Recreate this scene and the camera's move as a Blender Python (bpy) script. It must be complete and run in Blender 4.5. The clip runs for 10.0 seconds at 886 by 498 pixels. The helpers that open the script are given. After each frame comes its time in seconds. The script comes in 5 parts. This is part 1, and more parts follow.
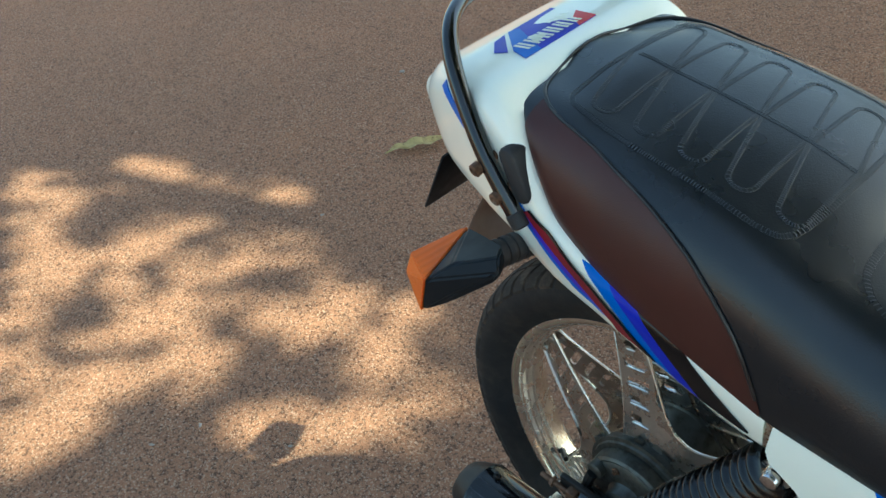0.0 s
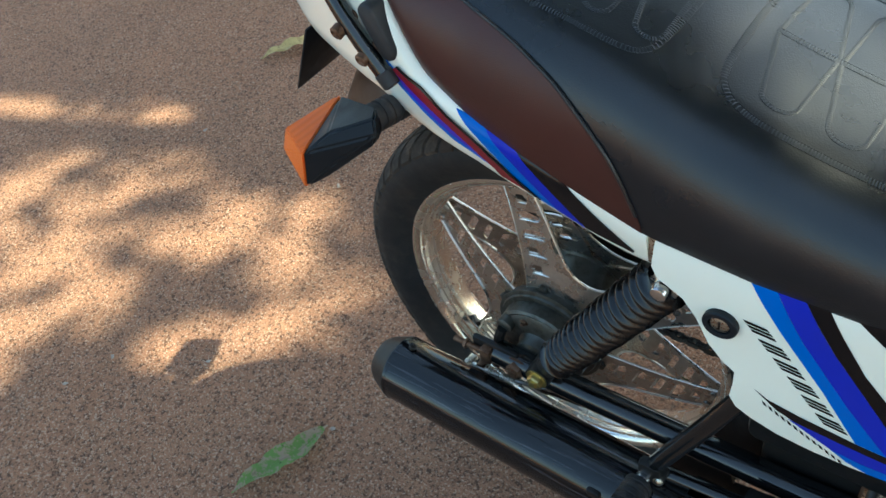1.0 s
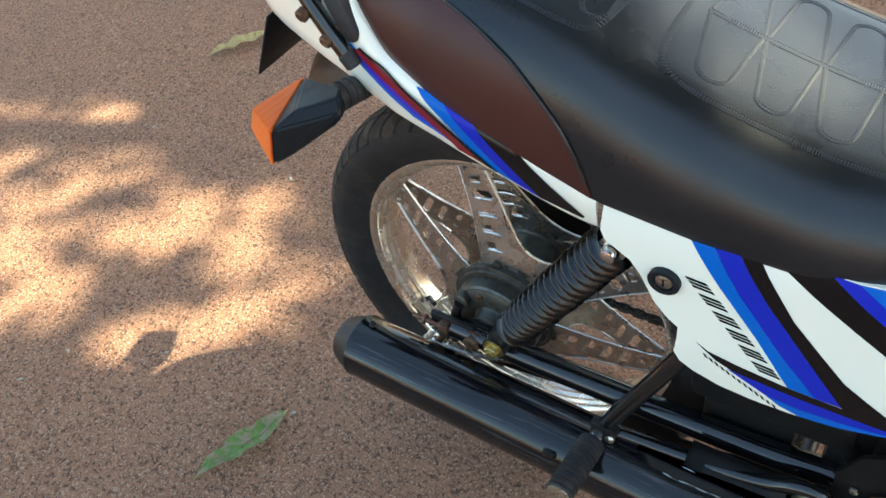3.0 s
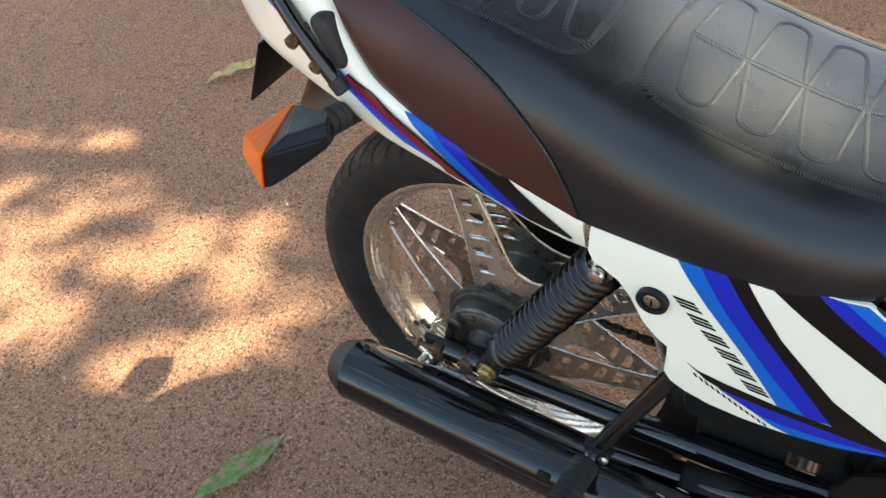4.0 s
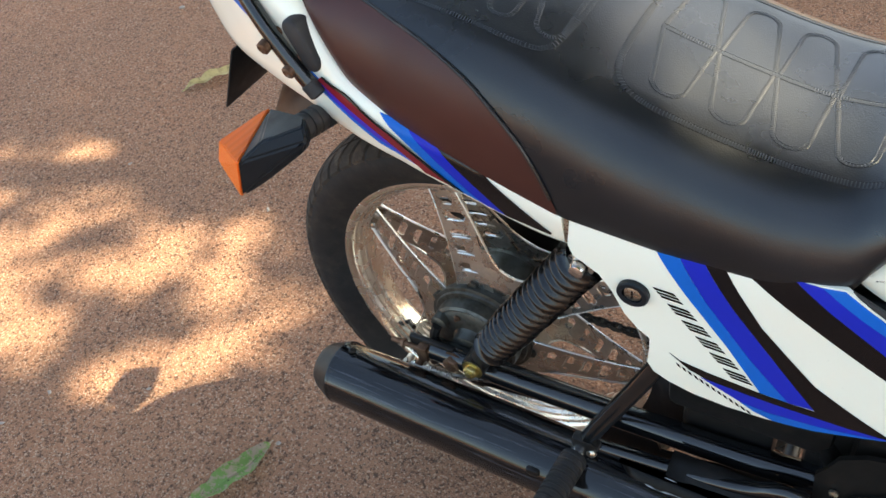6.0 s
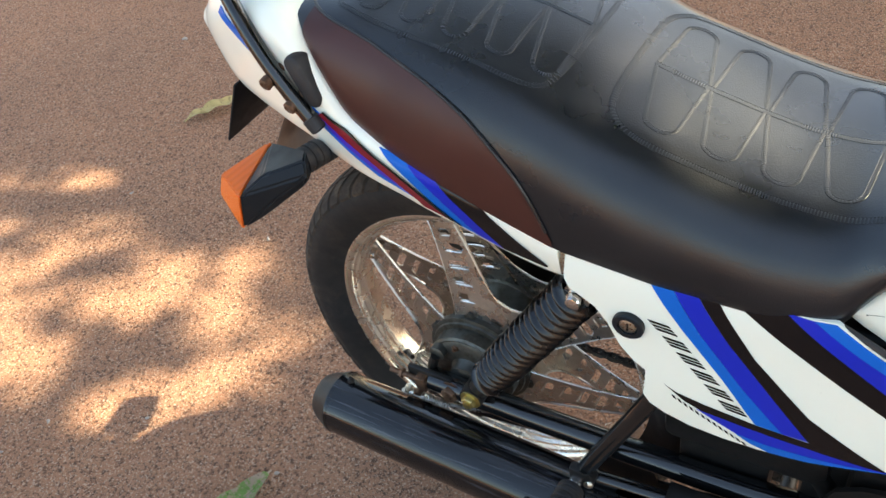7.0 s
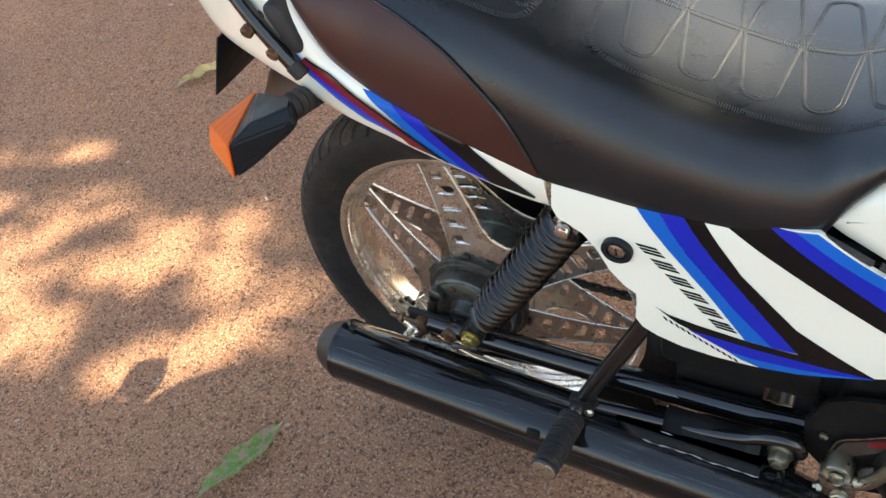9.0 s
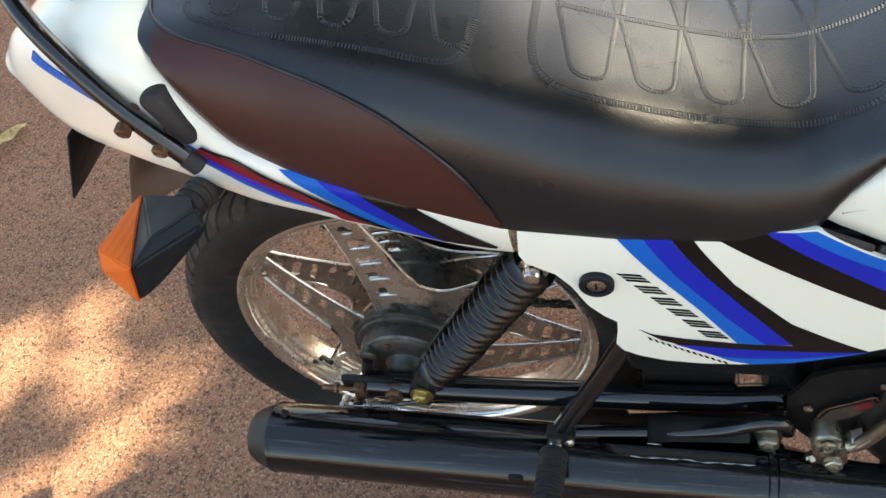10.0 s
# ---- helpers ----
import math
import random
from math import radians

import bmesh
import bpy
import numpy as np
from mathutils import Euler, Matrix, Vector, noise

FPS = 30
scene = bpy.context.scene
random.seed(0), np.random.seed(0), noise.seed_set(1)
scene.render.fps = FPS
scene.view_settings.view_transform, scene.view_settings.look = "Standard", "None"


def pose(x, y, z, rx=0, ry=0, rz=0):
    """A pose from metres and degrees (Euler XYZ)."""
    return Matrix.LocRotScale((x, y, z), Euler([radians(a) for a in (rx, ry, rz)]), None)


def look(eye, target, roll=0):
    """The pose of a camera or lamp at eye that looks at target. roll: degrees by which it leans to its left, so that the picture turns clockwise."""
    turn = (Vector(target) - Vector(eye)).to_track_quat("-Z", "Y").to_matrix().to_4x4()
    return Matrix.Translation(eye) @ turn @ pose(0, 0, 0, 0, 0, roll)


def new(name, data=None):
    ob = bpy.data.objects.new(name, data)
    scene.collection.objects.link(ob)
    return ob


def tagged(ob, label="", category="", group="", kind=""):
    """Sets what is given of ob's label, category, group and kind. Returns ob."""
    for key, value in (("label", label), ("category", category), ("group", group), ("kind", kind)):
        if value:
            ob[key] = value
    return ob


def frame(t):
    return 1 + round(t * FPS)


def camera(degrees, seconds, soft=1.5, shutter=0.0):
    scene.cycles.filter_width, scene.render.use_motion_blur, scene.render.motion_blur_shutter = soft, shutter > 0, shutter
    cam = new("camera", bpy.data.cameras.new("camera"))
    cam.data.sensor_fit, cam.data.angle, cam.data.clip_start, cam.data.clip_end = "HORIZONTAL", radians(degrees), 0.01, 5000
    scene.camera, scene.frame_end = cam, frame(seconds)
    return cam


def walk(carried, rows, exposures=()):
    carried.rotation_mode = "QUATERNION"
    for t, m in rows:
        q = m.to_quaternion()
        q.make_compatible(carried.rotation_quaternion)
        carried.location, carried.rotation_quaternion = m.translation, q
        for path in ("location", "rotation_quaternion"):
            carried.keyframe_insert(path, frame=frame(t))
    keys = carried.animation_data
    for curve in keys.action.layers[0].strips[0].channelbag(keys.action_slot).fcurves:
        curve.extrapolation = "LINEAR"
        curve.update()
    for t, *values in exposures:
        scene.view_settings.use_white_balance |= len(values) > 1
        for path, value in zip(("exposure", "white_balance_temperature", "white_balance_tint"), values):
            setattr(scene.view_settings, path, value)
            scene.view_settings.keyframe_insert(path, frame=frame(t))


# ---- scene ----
cam = camera(55.43, 10.0)
PATH = [
    (0, 0.4098, -0.6230, 1.2937, 51.778, 7.357, 46.571),
    (0.3, 0.4295, -0.6172, 1.2948, 50.637, 7.943, 43.154),
    (0.5, 0.4404, -0.6187, 1.2867, 48.888, 8.538, 40.096),
    (0.7, 0.4553, -0.6250, 1.2702, 46.893, 8.981, 37.814),
    (1, 0.4418, -0.6314, 1.2545, 44.100, 9.406, 36.348),
    (1.2, 0.4310, -0.6413, 1.2505, 43.029, 9.186, 35.657),
    (1.5, 0.4093, -0.6449, 1.2462, 41.810, 8.801, 33.087),
    (1.7, 0.4031, -0.6611, 1.2585, 42.177, 8.277, 31.069),
    (2, 0.4004, -0.6721, 1.2645, 42.623, 7.821, 30.245),
    (2.5, 0.4330, -0.6831, 1.2610, 42.957, 7.347, 32.304),
    (2.7, 0.4480, -0.6888, 1.2643, 43.151, 7.360, 32.776),
    (3.8, 0.4732, -0.6899, 1.2749, 45.580, 7.861, 32.297),
    (4, 0.4747, -0.6884, 1.2720, 45.396, 7.958, 32.346),
    (4.5, 0.4718, -0.6888, 1.2732, 45.316, 7.817, 32.315),
    (5, 0.4767, -0.6840, 1.2713, 44.866, 8.526, 31.001),
    (6.5, 0.4812, -0.6873, 1.2720, 45.461, 8.610, 30.161),
    (7, 0.4856, -0.6889, 1.2837, 46.925, 8.619, 30.270),
    (7.5, 0.4932, -0.6887, 1.2853, 47.823, 8.669, 29.936),
    (8, 0.4985, -0.6945, 1.2937, 48.291, 8.591, 28.978),
    (8.5, 0.5076, -0.7038, 1.2834, 45.641, 9.663, 27.285),
    (9, 0.5106, -0.7067, 1.2741, 43.885, 11.100, 28.204),
    (9.2, 0.5016, -0.7015, 1.2740, 42.739, 10.656, 27.335),
    (9.4, 0.4812, -0.6840, 1.2679, 40.903, 9.437, 22.279),
    (9.5, 0.4583, -0.6749, 1.2663, 40.546, 8.467, 19.196),
    (9.6, 0.4284, -0.6629, 1.2696, 40.257, 8.226, 17.104),
    (9.8, 0.3753, -0.6409, 1.2768, 40.153, 9.831, 13.708),
    (10, 0.3391, -0.6300, 1.2817, 39.254, 10.801, 9.942),
]
EXPOSURES = [(0, 1.5, 6300, -10), (1.0, 1.72, 6400, -6), (1.5, 1.9, 6400, -6), (2.5, 2.1, 6500, -4), (4.0, 2.1, 7400, 4), (7.5, 2.13, 7400, 6), (9.0, 2.13, 7600, 7), (10.0, 2.06, 7600, 7)]
walk(cam, [(t, pose(x, y, z, rx, ry, rz)) for t, x, y, z, rx, ry, rz in PATH], EXPOSURES)

# ---- light ----
SUN_WAY = Vector((0.82, 0.59, 1.0)).normalized()
world = bpy.data.worlds.new("sky")
scene.world = world
world.use_nodes = True
wn = world.node_tree
sky = wn.nodes.new("ShaderNodeTexSky")
sky.sky_type = "NISHITA"
sky.sun_disc = False
sky.sun_elevation = math.asin(SUN_WAY.z)
sky.sun_rotation = math.atan2(SUN_WAY.x, SUN_WAY.y)
sky.air_density, sky.dust_density, sky.ozone_density = 1.0, 2.5, 0.8
wn.nodes["Background"].inputs["Strength"].default_value = 0.15
wn.links.new(sky.outputs[0], wn.nodes["Background"].inputs["Color"])
sun = new("sun", bpy.data.lights.new("sun", "SUN"))
sun.data.energy, sun.data.angle, sun.data.color = 5.4, radians(0.55), (1.0, 0.92, 0.76)
sun.matrix_world = look(SUN_WAY * 30, (0, 0, 0))


# ---- materials ----
class Nodes:
    """A small builder for one node material."""

    def __init__(self, name, base, rough=0.5, metal=0.0, coat=0.0, spec=0.5):
        self.m = bpy.data.materials.new(name)
        self.m.use_nodes = True
        self.t = self.m.node_tree
        self.b = self.t.nodes["Principled BSDF"]
        self.b.inputs["Base Color"].default_value = (*base, 1)
        self.b.inputs["Roughness"].default_value = rough
        self.b.inputs["Metallic"].default_value = metal
        self.b.inputs["Coat Weight"].default_value = coat
        self.b.inputs["Coat Roughness"].default_value = 0.06
        self.b.inputs["Specular IOR Level"].default_value = spec
        self.base = base
        self.co = self.node("ShaderNodeTexCoord").outputs["Object"]
        self.height = None

    def node(self, kind, **values):
        n = self.t.nodes.new(kind)
        for k, v in values.items():
            n.inputs[k].default_value = v
        return n

    def link(self, a, b):
        self.t.links.new(a, b)

    def noise(self, scale, detail=4.0, rough=0.55, stretch=None):
        n = self.node("ShaderNodeTexNoise", Scale=scale, Detail=detail, Roughness=rough)
        co = self.co
        if stretch:
            mp = self.node("ShaderNodeMapping")
            mp.inputs["Scale"].default_value = stretch
            self.link(co, mp.inputs["Vector"])
            co = mp.outputs[0]
        self.link(co, n.inputs["Vector"])
        return n.outputs["Fac"]

    def ramp(self, fac, lo, hi, a=0.0, b=1.0):
        r = self.node("ShaderNodeMapRange")
        r.inputs["From Min"].default_value, r.inputs["From Max"].default_value = lo, hi
        r.inputs["To Min"].default_value, r.inputs["To Max"].default_value = a, b
        self.link(fac, r.inputs["Value"])
        return r.outputs[0]

    def tint(self, fac, colour):
        """Blends colour over the base by fac."""
        mx = self.node("ShaderNodeMix")
        mx.data_type = "RGBA"
        old = self.b.inputs["Base Color"]
        if old.is_linked:
            self.link(old.links[0].from_socket, mx.inputs[6])
        else:
            mx.inputs[6].default_value = old.default_value
        mx.inputs[7].default_value = (*colour, 1)
        self.link(fac, mx.inputs[0])
        self.link(mx.outputs[2], old)
        return self

    def roughen(self, fac, a, b):
        self.link(self.ramp(fac, 0.3, 0.7, a, b), self.b.inputs["Roughness"])
        return self

    def bump(self, fac, strength=0.3, metres=0.001):
        n = self.node("ShaderNodeBump", Strength=strength, Distance=metres)
        self.link(fac, n.inputs["Height"])
        old = self.b.inputs["Normal"]
        if old.is_linked:
            self.link(old.links[0].from_socket, n.inputs["Normal"])
        self.link(n.outputs[0], old)
        return self


def earth():
    k = Nodes("reddish compacted earth", (0.405, 0.200, 0.116), 0.92, spec=0.2)
    k.tint(k.ramp(k.noise(1.7, 5), 0.35, 0.7), (0.340, 0.174, 0.105))
    k.tint(k.ramp(k.noise(14, 5), 0.45, 0.75, 0, 0.6), (0.48, 0.250, 0.146))
    k.tint(k.ramp(k.noise(75, 4, 0.7), 0.50, 0.65, 0, 0.75), (0.165, 0.088, 0.056))
    k.tint(k.ramp(k.noise(150, 3, 0.65), 0.52, 0.62, 0, 0.85), (0.105, 0.060, 0.041))
    k.tint(k.ramp(k.noise(210, 3, 0.65), 0.54, 0.63, 0, 0.85), (0.60, 0.400, 0.280))
    k.tint(k.ramp(k.noise(400, 2, 0.6), 0.58, 0.68, 0, 0.6), (0.090, 0.054, 0.038))
    k.bump(k.noise(9, 4), 0.5, 0.02)
    k.bump(k.noise(70, 4, 0.7), 0.8, 0.009)
    k.bump(k.noise(130, 4, 0.7), 1.0, 0.008)
    k.bump(k.noise(320, 3, 0.6), 0.9, 0.005)
    return k.m


def paint(name, base, coat=0.5, rough=0.28, spec=0.5):
    k = Nodes(name, base, rough, coat=coat, spec=spec)
    k.tint(k.ramp(k.noise(5, 3), 0.3, 0.8, 0, 0.06), tuple(c * 0.9 for c in base))
    k.tint(k.ramp(k.noise(300, 2, 0.6), 0.70, 0.80, 0, 0.25), tuple(c * 0.6 for c in base))
    k.roughen(k.noise(25, 4), max(0.05, rough - 0.02), rough + 0.03)
    return k.m


def vinyl(name, base, rough, grain=700, spec=0.5):
    k = Nodes(name, base, rough, spec=spec)
    k.tint(k.ramp(k.noise(7, 5), 0.4, 0.75, 0, 0.5), tuple(c * 1.5 + 0.004 for c in base))
    v = k.node("ShaderNodeTexVoronoi", Scale=grain)
    k.link(k.co, v.inputs["Vector"])
    k.roughen(k.noise(12, 4), rough - 0.06, rough + 0.09)
    k.bump(v.outputs["Distance"], 0.19, 0.0006)
    k.bump(k.noise(16, 3), 0.03, 0.004)
    return k.m


def metal(name, base, rough, grain=(40, 4), dirt=(0.10, 0.08, 0.06), amount=0.4, stretch=None):
    k = Nodes(name, base, rough, 1.0)
    k.tint(k.ramp(k.noise(grain[0], 5, 0.6), 0.48, 0.72, 0, amount), dirt)
    k.roughen(k.noise(grain[0] * 2, 4, stretch=stretch), rough - 0.08, rough + 0.14)
    k.bump(k.noise(grain[0] * 8, 3, stretch=stretch), 0.12, 0.0006)
    return k.m


def dusty(name, base, rough, dust=(0.22, 0.15, 0.11), amount=0.35, spec=0.5, coat=0.0):
    k = Nodes(name, base, rough, coat=coat, spec=spec)
    k.tint(k.ramp(k.noise(28, 6, 0.65), 0.50, 0.80, 0, amount), dust)
    k.roughen(k.noise(40, 4), max(0.05, rough - 0.06), min(1, rough + 0.12))
    k.bump(k.noise(420, 3), 0.15, 0.0005)
    return k.m


def leaf_mat(name, base, other):
    k = Nodes(name, base, 0.55, spec=0.3)
    k.tint(k.ramp(k.noise(60, 5, 0.7), 0.48, 0.56), other)
    k.tint(k.ramp(k.noise(110, 4, 0.7), 0.62, 0.72, 0, 0.9), (0.035, 0.02, 0.012))
    k.bump(k.noise(130, 3), 0.3, 0.001)
    return k.m


EARTH = earth()
WHITE = paint("cream white paint", (0.87, 0.88, 0.75), 0.4, 0.20)
DEEP_BLUE = paint("deep blue decal", (0.009, 0.022, 0.42), 0.06, 0.32, 0.2)
MID_BLUE = paint("bright blue decal", (0.0, 0.118, 0.52), 0.06, 0.32, 0.2)
BLACK_DECAL = paint("black decal", (0.004, 0.004, 0.005), 0.12, 0.22, 0.35)
RED_DECAL = paint("red decal", (0.55, 0.02, 0.03), 0.12, 0.32, 0.3)
PURPLE = paint("purple blue decal", (0.060, 0.022, 0.46), 0.12, 0.30, 0.3)
VIOLET = paint("violet red decal", (0.20, 0.012, 0.022), 0.3, 0.25, 0.4)
VINYL = vinyl("black seat vinyl", (0.0080, 0.0096, 0.0118), 0.29, 640, 0.58)
MAROON = vinyl("dark maroon vinyl", (0.050, 0.0145, 0.0105), 0.42, 800, 0.4)
PIPING = dusty("black seat piping", (0.012, 0.012, 0.013), 0.4, amount=0.2)
THREAD = dusty("grey stitching thread", (0.040, 0.043, 0.047), 0.42, amount=0.1)
GLOSS = dusty("gloss black enamel", (0.005, 0.0055, 0.006), 0.10, amount=0.04, coat=0.5, spec=0.5)
GLOSS.node_tree.nodes["Principled BSDF"].inputs["Coat IOR"].default_value = 1.45
CAP_BLACK = dusty("heat dulled black enamel", (0.013, 0.012, 0.0115), 0.42, dust=(0.07, 0.05, 0.04), amount=0.3, spec=0.35)
GRIMY = dusty("grimy black enamel", (0.010, 0.0095, 0.009), 0.36, dust=(0.06, 0.045, 0.035), amount=0.3, spec=0.32)
# rougher, slightly darker and less specular than GRIMY
DULL_BLACK = dusty("dull black enamel", (0.0085, 0.0078, 0.0072), 0.55, dust=(0.045, 0.034, 0.026), amount=0.3, spec=0.14)
RUBBER = dusty("tyre rubber", (0.014, 0.013, 0.0125), 0.7, dust=(0.10, 0.07, 0.05), amount=0.35, spec=0.3)
TREAD = dusty("dusty tread rubber", (0.040, 0.032, 0.026), 0.85, dust=(0.17, 0.12, 0.085), amount=0.7, spec=0.2)
SOFT_RUBBER = dusty("black rubber", (0.017, 0.017, 0.018), 0.6, amount=0.3)
DULL_RED = dusty("faded dull red", (0.20, 0.012, 0.016), 0.5, dust=(0.08, 0.05, 0.04), amount=0.6, spec=0.3)
LABEL = dusty("grimy worn label", (0.045, 0.028, 0.020), 0.5, dust=(0.12, 0.085, 0.06), amount=0.5, spec=0.3)
AGED = metal("aged yellow plated steel", (0.42, 0.39, 0.30), 0.34)
BOOT = dusty("shiny black rubber boot", (0.0035, 0.0035, 0.0038), 0.20, amount=0.02, spec=0.5)
PLASTIC = dusty("dark grey plastic", (0.010, 0.0125, 0.0155), 0.40, amount=0.04, spec=0.2)


def amber():
    k = Nodes("ribbed amber lens", (0.82, 0.150, 0.014), 0.3, coat=0.25, spec=0.35)
    k.tint(k.ramp(k.noise(30, 4), 0.45, 0.75, 0, 0.3), (0.88, 0.19, 0.025))
    w = k.node("ShaderNodeTexWave", Scale=170.0)
    w.bands_direction = "Z"
    k.link(k.co, w.inputs["Vector"])
    k.tint(k.ramp(w.outputs["Fac"], 0.3, 0.9, 0, 0.25), (0.60, 0.11, 0.01))
    k.bump(w.outputs["Fac"], 0.3, 0.0006)
    return k.m


AMBER = amber()
ALLOY = metal("satin aluminium rim", (0.86, 0.82, 0.75), 0.22, (14, 4), (0.58, 0.50, 0.40), 0.12)
PLATE = metal("pressed aluminium plate", (0.52, 0.49, 0.45), 0.26, (22, 4), (0.20, 0.16, 0.12), 0.5)
BRIGHT = metal("plate edge brightened for highlights", (0.74, 0.72, 0.68), 0.30, (22, 4), (0.5, 0.43, 0.36), 0.3)
DRUM = metal("oxidised brake drum", (0.115, 0.118, 0.108), 0.50, (60, 5), (0.05, 0.04, 0.03), 0.75)
STEEL = metal("zinc plated steel", (0.62, 0.58, 0.50), 0.28, (120, 4), (0.20, 0.14, 0.09), 0.4)
BRASS = metal("yellow passivated nut", (0.62, 0.50, 0.20), 0.34, (120, 4), (0.22, 0.14, 0.06), 0.4)
WORN = metal("edge worn to bare metal", (0.34, 0.33, 0.32), 0.35, (200, 4), (0.02, 0.02, 0.02), 0.9)


def streaked():
    k = Nodes("scuffed black enamel with painted sky streaks", (0.0050, 0.0054, 0.0060), 0.08, coat=0.15, spec=0.45)
    streak = k.noise(5, 5, 0.65, stretch=(1.2, 22, 22))
    k.roughen(streak, 0.03, 0.13)
    # pale lengthwise streaks: scuffs, and sky reflections painted into the colour
    k.tint(k.ramp(k.noise(8, 5, 0.7, stretch=(1.0, 26, 26)), 0.54, 0.68, 0, 0.75), (0.055, 0.055, 0.062))
    k.tint(k.ramp(k.noise(60, 4, 0.7), 0.62, 0.74, 0, 0.5), (0.05, 0.04, 0.032))
    k.bump(k.noise(300, 3), 0.1, 0.0004)
    return k.m


SILENCER = streaked()
RUSTY = metal("rusty steel", (0.20, 0.12, 0.08), 0.6, (90, 5), (0.07, 0.035, 0.02), 0.7)
CHROME = metal("worn chrome", (0.75, 0.74, 0.72), 0.14, (60, 4), (0.3, 0.24, 0.2), 0.25)
FENDER = dusty("dusty brown plastic", (0.145, 0.085, 0.055), 0.4, amount=0.4)
GREEN_LEAF = leaf_mat("drying green leaf", (0.22, 0.36, 0.10), (0.46, 0.35, 0.25))
YELLOW_LEAF = leaf_mat("faded yellow leaf", (0.66, 0.56, 0.27), (0.54, 0.43, 0.21))
CROWN_LEAF = leaf_mat("mango leaf", (0.045, 0.10, 0.02), (0.06, 0.13, 0.025))
BARK = dusty("grey brown bark", (0.13, 0.10, 0.075), 0.9, amount=0.5)
STONE = dusty("small pale stone", (0.40, 0.34, 0.28), 0.8, amount=0.6)
GRIT = dusty("earth grit", (0.27, 0.150, 0.090), 0.9, dust=(0.38, 0.24, 0.155), amount=0.6)


# ---- mesh tools ----
def part(name, bm, material, parent=None, label="", smooth=True, autosmooth=None):
    """Links a bmesh as one object."""
    bmesh.ops.recalc_face_normals(bm, faces=bm.faces)
    me = bpy.data.meshes.new(name)
    bm.to_mesh(me)
    bm.free()
    me.materials.append(material)
    if smooth:
        me.polygons.foreach_set("use_smooth", [True] * len(me.polygons))
        me.set_sharp_from_angle(angle=radians(autosmooth or 38))
    ob = new(name, me)
    if parent:
        ob.parent = parent
    if label:
        ob["label"] = label
    return ob


def smooth_path(points, n):
    """n points on a Catmull-Rom curve through the points given."""
    p = [Vector(q) for q in points]
    p = [p[0] * 2 - p[1], *p, p[-1] * 2 - p[-2]]
    out = []
    for i in range(n):
        u = i / (n - 1) * (len(p) - 3)
        k = min(int(u), len(p) - 4)
        s = u - k
        a, b, c, d = p[k:k + 4]
        out.append(0.5 * (2 * b + (c - a) * s + (2 * a - 5 * b + 4 * c - d) * s * s + (3 * b - a - 3 * c + d) * s ** 3))
    return out


def loft(bm, rings, closed=True, caps=True):
    rows = [[bm.verts.new(v) for v in ring] for ring in rings]
    n = len(rows[0])
    for a, b in zip(rows, rows[1:]):
        for i in range(n if closed else n - 1):
            j = (i + 1) % n
            bm.faces.new((a[i], a[j], b[j], b[i]))
    if caps and closed:
        bm.faces.new(rows[0][::-1])
        bm.faces.new(rows[-1])
    return rows


def tube(bm, points, radius, sides=14, squash=None, caps=True):
    """A tube along points; radius is a number or one for each point."""
    pts = [Vector(p) for p in points]
    rings, up = [], None
    for i, p in enumerate(pts):
        way = (pts[min(i + 1, len(pts) - 1)] - pts[max(i - 1, 0)]).normalized()
        if up is None:
            up = way.orthogonal().normalized()
        up = (up - way * up.dot(way)).normalized()
        side = way.cross(up)
        r = radius[i] if isinstance(radius, (list, tuple)) else radius
        rings.append([p + (up * math.cos(a) + side * math.sin(a)) * r for a in (2 * math.pi * k / sides for k in range(sides))])
    loft(bm, rings, True, caps)
    return bm


def lathe(bm, profile, centre, axis, sides=32, caps=True):
    """Turns a profile of (distance along the axis, radius) round the axis."""
    axis = Vector(axis).normalized()
    u = axis.orthogonal().normalized()
    v = axis.cross(u)
    c = Vector(centre)
    rings = [[c + axis * d + (u * math.cos(a) + v * math.sin(a)) * r for a in (2 * math.pi * k / sides for k in range(sides))] for d, r in profile]
    loft(bm, rings, True, caps)
    return bm


def block(bm, centre, size, turn=None, bevel=0.002):
    got = bmesh.ops.create_cube(bm, size=1.0)
    vs = got["verts"]
    bmesh.ops.scale(bm, vec=size, verts=vs)
    if bevel:
        es = list({e for v in vs for e in v.link_edges})
        r = bmesh.ops.bevel(bm, geom=es, offset=bevel, segments=2, affect="EDGES", profile=0.5)
        vs = list({v for f in r["faces"] for v in f.verts} | {v for v in vs if v.is_valid})
    m = Matrix.Translation(centre) @ (turn.to_4x4() if turn else Matrix())
    bmesh.ops.transform(bm, matrix=m, verts=vs)
    return bm


def hexbolt(bm, centre, axis, r=0.008, h=0.006, washer=0.0):
    axis = Vector(axis).normalized()
    if washer:
        lathe(bm, [(0, washer), (0.0015, washer), (0.0016, r * 0.6)], centre, axis, 20)
    lathe(bm, [(0.0015, r), (h * 0.8, r), (h, r * 0.86), (h + 0.0005, r * 0.5), (h + 0.0035, r * 0.48)], centre, axis, 6)
    return bm


